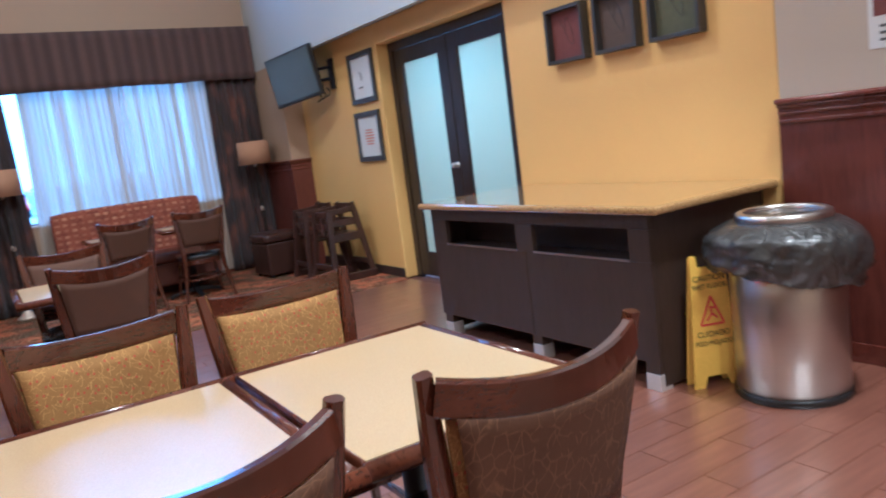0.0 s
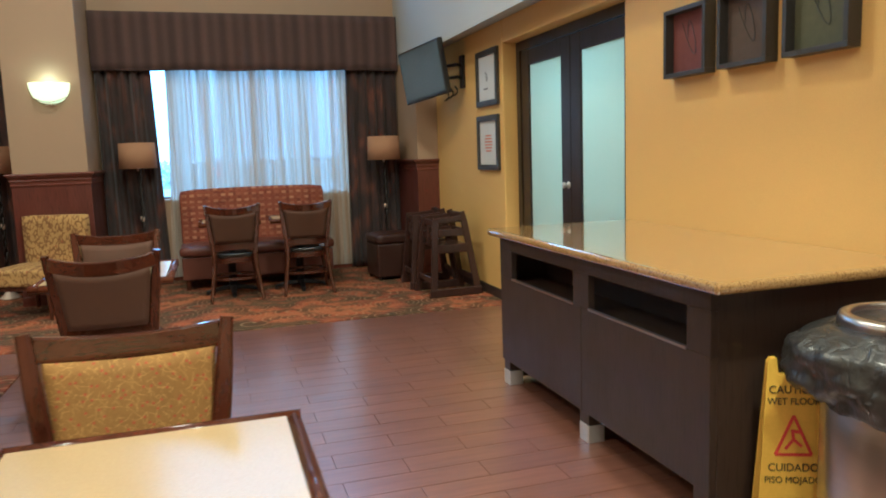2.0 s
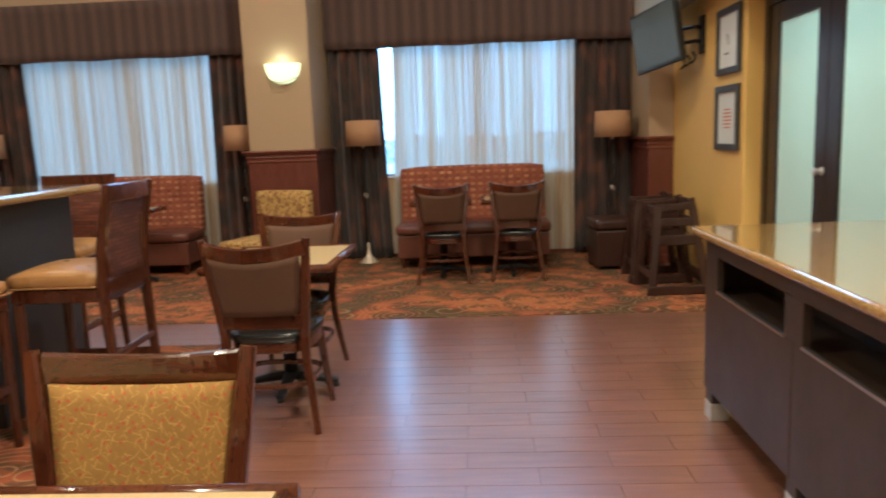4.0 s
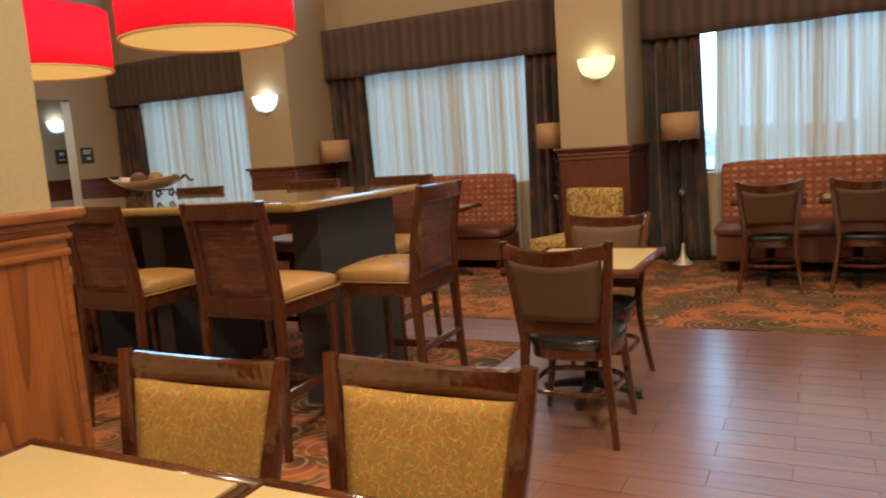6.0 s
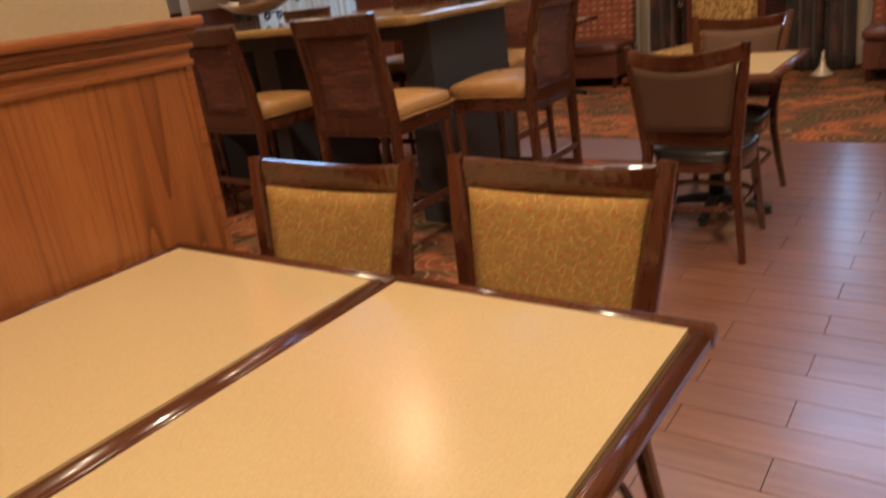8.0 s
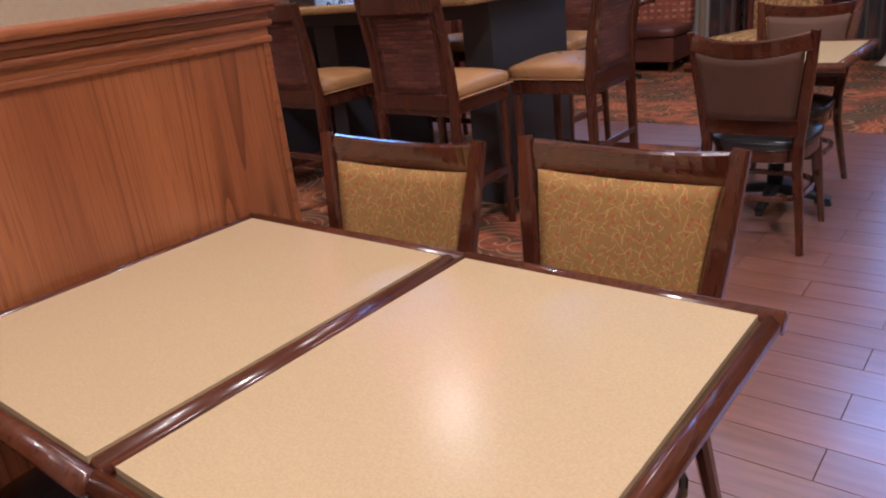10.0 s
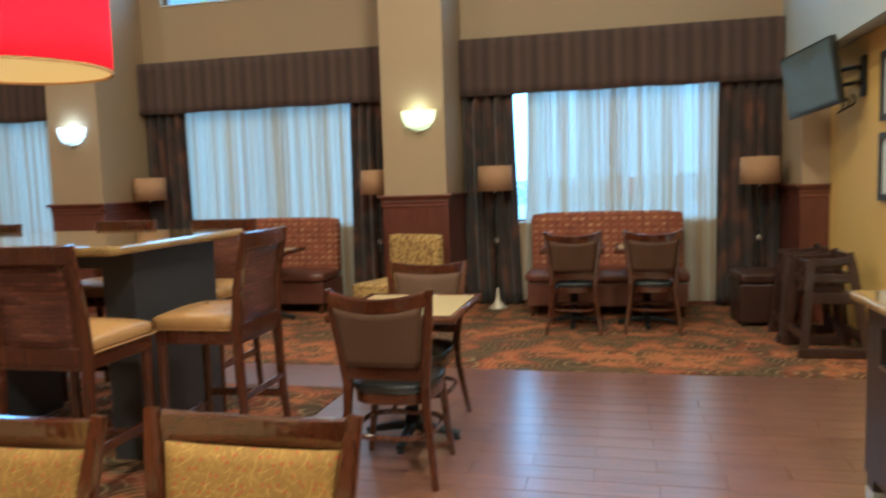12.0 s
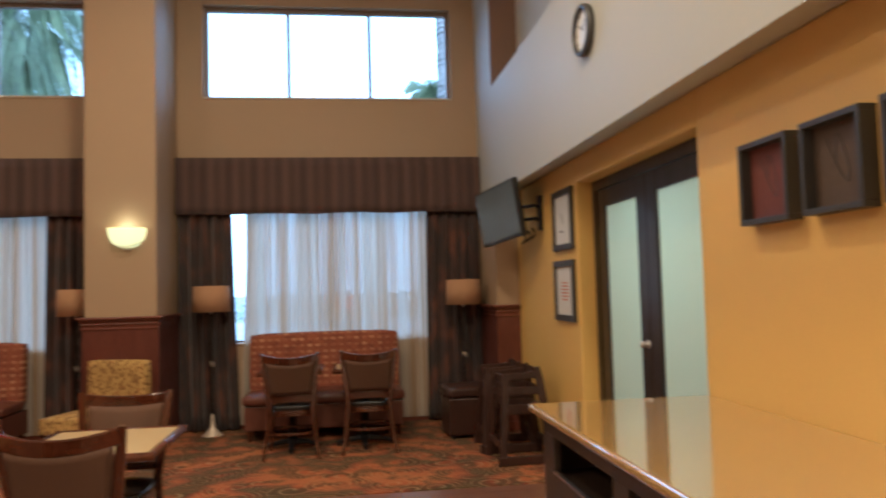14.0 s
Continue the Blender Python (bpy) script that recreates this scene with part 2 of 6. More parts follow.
def block_fabric(name):
    """Rust upholstery woven in uneven rows of small blocks."""
    m, t, p = nodes_of(name)
    v = place_of(t, (1, 1, 1), True)

    def cells(w, h, off):
        """A random value for each block of width w and height h."""
        cell = t.nodes.new("ShaderNodeVectorMath")
        cell.operation = "MULTIPLY_ADD"
        t.links.new(v, cell.inputs[0])
        cell.inputs[1].default_value, cell.inputs[2].default_value = (1 / w, 0.0, 1 / h), (off, 0.5, off)
        floor_ = t.nodes.new("ShaderNodeVectorMath")
        floor_.operation = "FLOOR"
        t.links.new(cell.outputs[0], floor_.inputs[0])
        white = t.nodes.new("ShaderNodeTexWhiteNoise")
        t.links.new(floor_.outputs[0], white.inputs["Vector"])
        return white.outputs["Value"]

    def inside(axis, period, share):
        """One where the coordinate lies in the first share of its period."""
        return math_node(t, "LESS_THAN", math_node(t, "FRACT", math_node(t, "ADD", math_node(t, "MULTIPLY", axis, 1 / period), 20.2)), share)

    xyz = t.nodes.new("ShaderNodeSeparateXYZ")
    t.links.new(v, xyz.inputs[0])
    big, pick, bars = cells(0.060, 0.055, 20.2), cells(0.084, 0.066, 20.2), cells(0.060, 0.018, 20.2)
    col = ramp(t, big, (0.0, (0.17, 0.042, 0.019)), (0.5, (0.23, 0.062, 0.024)), (1.0, (0.28, 0.085, 0.030)))
    square = math_node(t, "MULTIPLY", inside(xyz.outputs[0], 0.084, 0.58), inside(xyz.outputs[2], 0.066, 0.46))
    cross = math_node(t, "MULTIPLY", inside(xyz.outputs[0], 0.060, 0.35), inside(xyz.outputs[2], 0.037, 0.4))
    col = mix(t, math_node(t, "MULTIPLY", cross, 0.5), col, (0.36, 0.125, 0.045))
    col = mix(t, math_node(t, "MULTIPLY", square, ramp(t, pick, (0.0, 0.3), (1.0, 0.9))), col, (0.52, 0.27, 0.115))
    col = mix(t, ramp(t, bars, (0.70, 0.0), (0.74, 0.7)), col, (0.25, 0.068, 0.026))
    weave = noise_of(t, place_of(t, (300, 300, 300), True), 1.0, 1)
    col = mix(t, ramp(t, weave, (0.35, 0.35), (0.6, 0.0)), col, (0.07, 0.02, 0.012))
    t.links.new(col, p.inputs["Base Color"])
    p.inputs["Roughness"].default_value = 0.85
    bump(t, p, weave, 0.35, 0.001)
    return m


def woven_back(name):
    """Dark red basket weave of short flat strands."""
    m, t, p = nodes_of(name)
    v = place_of(t, (1, 1, 1), True)
    shake = t.nodes.new("ShaderNodeVectorMath")
    shake.operation = "MULTIPLY_ADD"
    wob = add(t, "ShaderNodeTexNoise", Scale=40.0, Detail=2.0)
    t.links.new(v, wob.inputs["Vector"])
    t.links.new(wob.outputs["Color"], shake.inputs[0])
    shake.inputs[1].default_value = (0.012, 0.0, 0.007)
    t.links.new(v, shake.inputs[2])
    turn = t.nodes.new("ShaderNodeMapping")
    turn.inputs["Rotation"].default_value = (radians(-90), 0, 0)
    t.links.new(shake.outputs[0], turn.inputs[0])
    weave = add(t, "ShaderNodeTexBrick", Scale=1.0, Color1=(0.19, 0.060, 0.026, 1), Color2=(0.085, 0.024, 0.011, 1), Mortar=(0.030, 0.008, 0.005, 1))
    weave.inputs["Mortar Size"].default_value, weave.inputs["Mortar Smooth"].default_value = 0.0022, 0.6
    weave.inputs["Brick Width"].default_value, weave.inputs["Row Height"].default_value = 0.075, 0.021
    t.links.new(turn.outputs[0], weave.inputs["Vector"])
    fibre = noise_of(t, place_of(t, (30, 30, 220), True), 1.5, 3)
    c = mix(t, ramp(t, fibre, (0.35, 0.45), (0.6, 0.0)), weave.outputs["Color"], (0.05, 0.014, 0.008))
    t.links.new(c, p.inputs["Base Color"])
    p.inputs["Roughness"].default_value = 0.45
    h = math_node(t, "ADD", math_node(t, "MULTIPLY", fibre, 0.4), math_node(t, "SUBTRACT", 1.0, weave.outputs["Fac"]))
    bump(t, p, h, 0.8, 0.004)
    return m


def granite(name):
    m, t, p = nodes_of(name)
    v = place_of(t)
    a, b = voronoi(t, v, 170.0), noise_of(t, v, 105.0, 4, 0.65)
    large = noise_of(t, v, 4.0, 3)
    c = ramp(t, b, (0.34, (0.13, 0.062, 0.017)), (0.45, (0.32, 0.192, 0.044)), (0.58, (0.43, 0.283, 0.074)), (0.70, (0.27, 0.145, 0.038)))
    c = mix(t, ramp(t, a.outputs["Distance"], (0.12, 0.60), (0.30, 0.0)), c, (0.09, 0.040, 0.014))
    c = mix(t, ramp(t, large, (0.3, 0.0), (0.7, 0.25)), c, (0.45, 0.305, 0.088))
    t.links.new(c, p.inputs["Base Color"])
    p.inputs["Roughness"].default_value = 0.13
    p.inputs["Coat Weight"].default_value = 1.0
    p.inputs["Coat Roughness"].default_value = 0.04
    return m


def cloth_stripes(name):
    """Valance cloth: brown with soft darker and redder vertical stripes."""
    m, t, p = nodes_of(name)
    x = t.nodes.new("ShaderNodeSeparateXYZ")
    t.links.new(place_of(t), x.inputs[0])
    s = math_node(t, "SINE", math_node(t, "MULTIPLY", x.outputs[0], 2 * math.pi / 0.135))
    s2 = math_node(t, "SINE", math_node(t, "MULTIPLY", x.outputs[0], 2 * math.pi / 0.27))
    f = math_node(t, "ADD", math_node(t, "MULTIPLY", s, 0.3), math_node(t, "ADD", math_node(t, "MULTIPLY", s2, 0.15), 0.5))
    weave = noise_of(t, place_of(t, (300, 300, 120)), 1.0, 1)
    c = ramp(t, f, (0.15, (0.058, 0.033, 0.029)), (0.5, (0.078, 0.045, 0.038)), (0.85, (0.105, 0.060, 0.048)))
    c = mix(t, ramp(t, weave, (0.3, 0.4), (0.6, 0.0)), c, (0.03, 0.014, 0.012))
    t.links.new(c, p.inputs["Base Color"])
    p.inputs["Roughness"].default_value = 0.85
    p.inputs["Sheen Weight"].default_value = 0.2
    bump(t, p, weave, 0.25, 0.001)
    return m


def cloth_blocks(name):
    """Curtain cloth: dark brown with faded rust patches."""
    m, t, p = nodes_of(name)
    v = place_of(t, (1, 1, 0.55))
    patch = noise_of(t, v, 6.5, 1)
    weave = noise_of(t, place_of(t, (300, 300, 120)), 1.0, 1)
    c = ramp(t, patch, (0.42, (0.034, 0.022, 0.021)), (0.58, (0.066, 0.030, 0.022)), (0.7, (0.13, 0.048, 0.024)))
    c = mix(t, ramp(t, weave, (0.3, 0.4), (0.6, 0.0)), c, (0.02, 0.01, 0.01))
    t.links.new(c, p.inputs["Base Color"])
    p.inputs["Roughness"].default_value = 0.8
    p.inputs["Sheen Weight"].default_value = 0.25
    bump(t, p, weave, 0.2, 0.001)
    return m


def sheer_cloth(name):
    """Thin white voile: part of the light goes straight through, part scatters. Fold shading is painted in as tan
    streaks.
    """
    m, t, p = nodes_of(name)
    out = t.nodes["Material Output"]
    thread = noise_of(t, place_of(t, (160, 160, 5)), 1.0, 2)
    gather = noise_of(t, place_of(t, (17, 1, 0.2)), 1.0, 3, 0.6)
    thread = math_node(t, "ADD", math_node(t, "MULTIPLY", thread, 0.2), math_node(t, "MULTIPLY", gather, 0.8))
    clear = t.nodes.new("ShaderNodeBsdfTransparent")
    clear.inputs[0].default_value = (1, 0.99, 0.97, 1)
    soft = t.nodes.new("ShaderNodeBsdfTranslucent")
    soft.inputs[0].default_value = (0.70, 0.69, 0.66, 1)
    # shading of the folds painted as random tan vertical streaks
    fold_shade = noise_of(t, place_of(t, (11, 1, 0.10)), 1.0, 4, 0.65)
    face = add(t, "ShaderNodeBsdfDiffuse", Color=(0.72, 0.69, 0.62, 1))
    t.links.new(ramp(t, fold_shade, (0.42, (0.68, 0.65, 0.57)), (0.60, (0.60, 0.46, 0.31))), face.inputs["Color"])
    t.links.new(ramp(t, fold_shade, (0.42, (0.62, 0.565, 0.47)), (0.60, (0.39, 0.275, 0.165))), soft.inputs["Color"])
    a, b = t.nodes.new("ShaderNodeMixShader"), t.nodes.new("ShaderNodeMixShader")
    a.inputs[0].default_value = 0.55
    t.links.new(soft.outputs[0], a.inputs[1])
    t.links.new(face.outputs[0], a.inputs[2])
    t.links.new(ramp(t, thread, (0.36, 0.89), (0.54, 0.996)), b.inputs[0])
    t.links.new(clear.outputs[0], b.inputs[1])
    t.links.new(a.outputs[0], b.inputs[2])
    t.links.new(b.outputs[0], out.inputs[0])
    return m


def glow(name, colour, strength):
    m, t, p = nodes_of(name)
    p.inputs["Base Color"].default_value = (*colour, 1)
    p.inputs["Emission Color"].default_value = (*colour, 1)
    p.inputs["Emission Strength"].default_value = strength
    return m


def lit_shade(name, colour, amount):
    """Fabric that lets the lamp inside shine through."""
    m, t, p = nodes_of(name)
    weave = noise_of(t, place_of(t, (250, 250, 250), True), 1.0, 1)
    soft = add(t, "ShaderNodeBsdfTranslucent", Color=(*colour, 1))
    p.inputs["Base Color"].default_value = (*colour, 1)
    p.inputs["Roughness"].default_value = 0.8
    p.inputs["Specular IOR Level"].default_value = 0.08
    bump(t, p, weave, 0.2, 0.001)
    a = t.nodes.new("ShaderNodeMixShader")
    a.inputs[0].default_value = amount
    t.links.new(p.outputs[0], a.inputs[1])
    t.links.new(soft.outputs[0], a.inputs[2])
    t.links.new(a.outputs[0], t.nodes["Material Output"].inputs[0])
    return m


def plank_material(name):
    m, t, p = nodes_of(name)
    info = t.nodes.new("ShaderNodeObjectInfo")
    v = place_of(t, (1.2, 14, 1))
    off = t.nodes.new("ShaderNodeVectorMath")
    off.operation = "ADD"
    t.links.new(v, off.inputs[0])
    comb = t.nodes.new("ShaderNodeCombineXYZ")
    t.links.new(math_node(t, "MULTIPLY", info.outputs["Random"], 37.0), comb.inputs[2])
    t.links.new(comb.outputs[0], off.inputs[1])
    streak = noise_of(t, off.outputs[0], 2.6, 6, 0.6)
    pores = noise_of(t, off.outputs[0], 16.0, 2)
    c = ramp(t, streak, (0.3, (0.180, 0.073, 0.036)), (0.7, (0.255, 0.112, 0.058)))
    shade = ramp(t, info.outputs["Random"], (0.0, 0.92), (1.0, 1.05))
    n = t.nodes.new("ShaderNodeMix")
    n.data_type, n.blend_type = "RGBA", "MULTIPLY"
    n.inputs[0].default_value = 1
    t.links.new(c, n.inputs[6])
    t.links.new(shade, n.inputs[7])
    t.links.new(n.outputs[2], p.inputs["Base Color"])
    t.links.new(ramp(t, noise_of(t, place_of(t), 1.2, 2), (0.3, 0.34), (0.7, 0.40)), p.inputs["Roughness"])
    p.inputs["Coat Weight"].default_value = 1.0
    p.inputs["Coat Roughness"].default_value = 0.25
    p.inputs["Coat IOR"].default_value = 2.5
    p.inputs["Specular IOR Level"].default_value = 0.7
    bump(t, p, pores, 0.03, 0.001)
    return m


M_YELLOW = plain("yellow_paint", (0.70, 0.455, 0.085), 0.55, var=0.03, grain=120, blot=1.2, relief=0.12)
M_TAN = plain("tan_paint", (0.375, 0.268, 0.155), 0.6, var=0.03, grain=140, blot=1.3, relief=0.12)
M_GREY = plain("grey_paint", (0.48, 0.49, 0.465), 0.6, var=0.025, grain=140, blot=1.3, relief=0.1)
M_BEIGE = plain("beige_paint", (0.47, 0.40, 0.295), 0.6, var=0.025, grain=140, blot=1.3, relief=0.1)
M_PAPER = plain("tan_wallpaper", (0.43, 0.345, 0.20), 0.7, var=0.05, grain=70, blot=1.5, relief=0.25)
M_CEIL = plain("ceiling_paint", (0.76, 0.72, 0.64), 0.7, var=0.02)
M_BASE = plain("dark_rubber_base", (0.035, 0.022, 0.018), 0.5, var=0.1)
M_WAINS = wood("red_stained_panel", (0.085, 0.022, 0.012), (0.135, 0.038, 0.019), 0.35, 2, 7.0, 0.2, False)
M_CAP = wood("red_stained_moulding", (0.10, 0.026, 0.013), (0.165, 0.047, 0.022), 0.3, 0, 7.0, 0.35, False)
M_OAK = oak_panel("oak_panel")
M_OAKCAP = wood("oak_moulding", (0.19, 0.055, 0.007), (0.34, 0.115, 0.014), 0.3, 1, 6.0, 0.35, False)
M_CARPET = swirl_carpet("swirl_carpet")
M_PLANK = plank_material("floor_plank")
M_GROUT = plain("grout", (0.105, 0.048, 0.031), 0.9, var=0.1)
M_CHAIRWOOD = wood("dark_cherry_wood", (0.036, 0.0095, 0.0030), (0.092, 0.0255, 0.0068), 0.14, 2, 8.0, 0.9)
M_RAILWOOD = wood("dark_cherry_rail", (0.036, 0.0095, 0.0030), (0.092, 0.0255, 0.0066), 0.12, 0, 8.0, 0.9)
M_DARKSTAIN = wood("dark_stained_wood", (0.026, 0.012, 0.009), (0.055, 0.024, 0.016), 0.35, 2, 8.0, 0.3)
M_TWIG = berry_fabric("twig_fabric", (0.305, 0.165, 0.015), (0.62, 0.38, 0.055), (0.40, 0.035, 0.010))
M_BACKTWIG = twig_fabric("brown_twig_fabric", (0.112, 0.052, 0.017), (0.175, 0.090, 0.028), (0.10, 0.04, 0.018), 1.9, False)
M_BROWNCLOTH = plain("plain_brown_cloth", (0.082, 0.038, 0.016), 0.75, var=0.12, grain=300, blot=6, relief=0.3, by_object=True)
M_VINYL = plain("black_vinyl", (0.018, 0.017, 0.018), 0.17, var=0.1, grain=220, relief=0.2)
M_LAMINATE, lt, lp = nodes_of("cream_laminate")
lt.links.new(ramp(lt, noise_of(lt, place_of(lt), 240.0, 2), (0.3, (0.50, 0.375, 0.178)), (0.7, (0.56, 0.43, 0.21))), lp.inputs["Base Color"])
lp.inputs["Roughness"].default_value = 0.22
M_EDGE = wood("dark_table_edge", (0.052, 0.0145, 0.005), (0.135, 0.042, 0.011), 0.2, 1, 7.0, 0.25, False)
M_EDGE.node_tree.nodes["Principled BSDF"].inputs["Specular IOR Level"].default_value = 0.45
M_IRON = plain("black_iron", (0.016, 0.016, 0.018), 0.42, 0.3, var=0.1, grain=150, relief=0.2)
M_STOOLWOOD = wood("stool_wood", (0.038, 0.0100, 0.0034), (0.094, 0.0265, 0.0080), 0.20, 2, 8.0, 0.8)
M_WEAVE = woven_back("woven_back")
M_SEAT = plain("tan_leather", (0.42, 0.232, 0.066), 0.30, var=0.06, grain=150, blot=5, relief=0.25)
M_HITOP = granite("tan_granite")
M_PANEL = plain("blue_black_panel", (0.038, 0.037, 0.043), 0.45, var=0.08, grain=90)
M_COUNTER = wood("espresso_laminate", (0.033, 0.0205, 0.0135), (0.043, 0.0275, 0.018), 0.42, 2, 8.0, 0.1, False)
M_STEEL, st, sp = nodes_of("brushed_steel")
st.links.new(ramp(st, noise_of(st, place_of(st, (1, 1, 900)), 2.0, 2), (0.3, (0.53, 0.51, 0.485)), (0.7, (0.60, 0.58, 0.555))), sp.inputs["Base Color"])
sp.inputs["Metallic"].default_value, sp.inputs["Roughness"].default_value = 1.0, 0.31
M_BAG, bt, bp = nodes_of("black_plastic_film")
bp.inputs["Base Color"].default_value = (0.034, 0.034, 0.034, 1)
bp.inputs["Coat Weight"].default_value, bp.inputs["Coat Roughness"].default_value = 0.6, 0.22
crumple = add(bt, "ShaderNodeTexNoise", Scale=20.0, Detail=3.0, Roughness=0.5, Distortion=1.2)
bt.links.new(place_of(bt, (1, 1, 0.4)), crumple.inputs["Vector"])
bt.links.new(ramp(bt, crumple.outputs[0], (0.3, 0.26), (0.7, 0.40)), bp.inputs["Roughness"])
bump(bt, bp, crumple.outputs[0], 0.9, 0.016)
M_SIGN = plain("yellow_plastic", (0.92, 0.62, 0.0), 0.45, var=0.04, grain=80, relief=0.1)
M_SIGN.node_tree.nodes["Principled BSDF"].inputs["Specular IOR Level"].default_value = 0.1
M_RED = plain("red_print", (0.72, 0.06, 0.02), 0.5, var=0.03)
M_BLACK = plain("black_print", (0.02, 0.02, 0.02), 0.5, var=0.05)
M_DOOR = wood("dark_door_wood", (0.016, 0.011, 0.009), (0.036, 0.024, 0.019), 0.38, 2, 9.0, 0.2, False)
M_FROST = lit_shade("frosted_glass", (0.69, 0.71, 0.56), 0.5)
M_FRAME = plain("dark_grey_frame", (0.045, 0.043, 0.042), 0.4, var=0.1, grain=90)
M_MAT = plain("white_card", (0.66, 0.66, 0.64), 0.7, var=0.02)
M_INK = plain("grey_ink", (0.10, 0.10, 0.10), 0.7, var=0.05)
M_ORANGEINK = plain("orange_ink", (0.55, 0.17, 0.07), 0.7, var=0.05)
M_VALANCE = cloth_stripes("striped_valance_cloth")
M_CURTAIN = cloth_blocks("dark_curtain_cloth")
M_SHEER = sheer_cloth("white_voile")
M_WINFRAME = plain("bronze_window_frame", (0.20, 0.155, 0.12), 0.45, 0.2, var=0.1)
M_SILL = plain("painted_sill", (0.55, 0.5, 0.42), 0.5, var=0.03)
M_RUST = block_fabric("rust_block_fabric")
M_BROWNVINYL = plain("brown_vinyl", (0.125, 0.045, 0.026), 0.34, var=0.07, grain=170, blot=6, relief=0.25)
M_DARKVINYL = plain("dark_brown_vinyl", (0.042, 0.019, 0.013), 0.36, var=0.1, grain=170, relief=0.25)
M_GOLD = twig_fabric("gold_branch_fabric", (0.54, 0.345, 0.075), (0.15, 0.06, 0.014), (0.30, 0.09, 0.02), 1.25, True, 2.6)
M_SHADE = plain("tan_lamp_shade", (0.38, 0.215, 0.10), 0.8, var=0.05, grain=250, relief=0.2)
M_BRASS = plain("cream_metal_base", (0.62, 0.52, 0.40), 0.35, 0.3, var=0.08)
M_POLE = plain("dark_bronze_pole", (0.022, 0.018, 0.016), 0.35, 0.5, var=0.1)
M_SCONCE = glow("lit_alabaster", (1.0, 0.84, 0.28), 0.85)
M_SCONCECOOL = glow("lit_white_alabaster", (1.0, 0.93, 0.74), 0.9)
# tan wall darkened to brown: the niche's shade is in the colour
M_NICHE = plain("shaded_niche_paint", (0.17, 0.10, 0.065), 0.6, var=0.03)
M_SATIN = plain("satin_aluminium", (0.62, 0.60, 0.58), 0.42, 0.55, var=0.04)
M_BULB = glow("warm_diffuser", (0.92, 0.44, 0.07), 0.46)
M_REDSHADE = lit_shade("red_drum_fabric", (0.78, 0.0008, 0.055), 0.6)
M_SHADELINE = plain("gold_shade_trim", (0.65, 0.40, 0.14), 0.5, var=0.05)
# dark glass paled to blue-grey: the screen's reflections put into its colour
M_SCREEN = plain("reflection_grey_screen", (0.10, 0.12, 0.132), 0.18, var=0.05, relief=0.0)
M_TVBODY = plain("black_plastic", (0.014, 0.014, 0.015), 0.35, var=0.08)
M_CLOCKFACE = plain("white_clock_face", (0.78, 0.78, 0.76), 0.4, var=0.02)
M_BOWL = plain("aged_metal_bowl", (0.52, 0.44, 0.38), 0.30, 0.55, var=0.15, grain=40)
M_HUSK = plain("brown_husk", (0.16, 0.085, 0.03), 0.8, var=0.3, grain=45, relief=0.8)
M_HUSK2 = plain("yellow_husk", (0.33, 0.22, 0.05), 0.8, var=0.3, grain=45, relief=0.8)
M_SIGNPLATE = plain("dark_sign_plate", (0.05, 0.042, 0.036), 0.45, var=0.05)
M_PALE = plain("pale_lettering", (0.6, 0.58, 0.52), 0.6, var=0.03)
M_ARTRED = plain("red_art_ground", (0.14, 0.042, 0.032), 0.7, var=0.1, grain=30)
M_ARTBROWN = plain("brown_art_ground", (0.085, 0.058, 0.042), 0.7, var=0.1, grain=30)
M_ARTGREEN = plain("olive_art_ground", (0.085, 0.086, 0.042), 0.7, var=0.1, grain=30)
M_GLASS, gt, gp = nodes_of("clear_glass")
gp.inputs["Base Color"].default_value = (0.97, 0.99, 1.0, 1)
gp.inputs["Roughness"].default_value, gp.inputs["Transmission Weight"].default_value, gp.inputs["IOR"].default_value = 0.0, 1.0, 1.02
# lawn and car park lightened towards the sky: haze put into both colours
M_GRASS = plain("hazed_dry_lawn", (0.27, 0.27, 0.20), 0.9, var=0.25, grain=8, blot=0.3)
M_ASPHALT = plain("hazed_concrete", (0.46, 0.46, 0.45), 0.85, var=0.15, grain=20, blot=0.4)
M_STUCCO = plain("grey_stucco", (0.17, 0.175, 0.18), 0.8, var=0.05, grain=20)
M_ROOF = plain("clay_roof", (0.27, 0.22, 0.20), 0.8, var=0.15, grain=6)
# leaf green lightened to carry the haze outside
M_FROND = plain("hazed_palm_leaf", (0.26, 0.30, 0.17), 0.5, var=0.25, grain=8)
M_TRUNK = plain("palm_trunk", (0.22, 0.20, 0.18), 0.9, var=0.35, grain=14, relief=0.8)
M_CARPAINT = plain("red_car_paint", (0.45, 0.03, 0.025), 0.25, 0.2, var=0.03, coat=0.6)
M_TYRE = plain("tyre_rubber", (0.02, 0.02, 0.02), 0.8, var=0.1)
# distance haze put into the hedge's leaf colour
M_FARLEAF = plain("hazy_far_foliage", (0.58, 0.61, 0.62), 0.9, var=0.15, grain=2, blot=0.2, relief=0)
M_LEAF = plain("hedge_leaf", (0.05, 0.075, 0.03), 0.7, var=0.3, grain=12)


# ---- mesh helpers ----
def part(name, bm, material, parent=None, label="", smooth=False):
    """Links a bmesh as one mesh object, under a thing or a part if given."""
    bm.normal_update()
    me = bpy.data.meshes.new(name)
    bm.to_mesh(me)
    bm.free()
    if smooth:
        for f in me.polygons:
            f.use_smooth = True
    me.materials.append(material)
    ob = new(name, me)
    if parent is not None:
        ob.parent = parent
    if label:
        tagged(ob, label)
    return ob


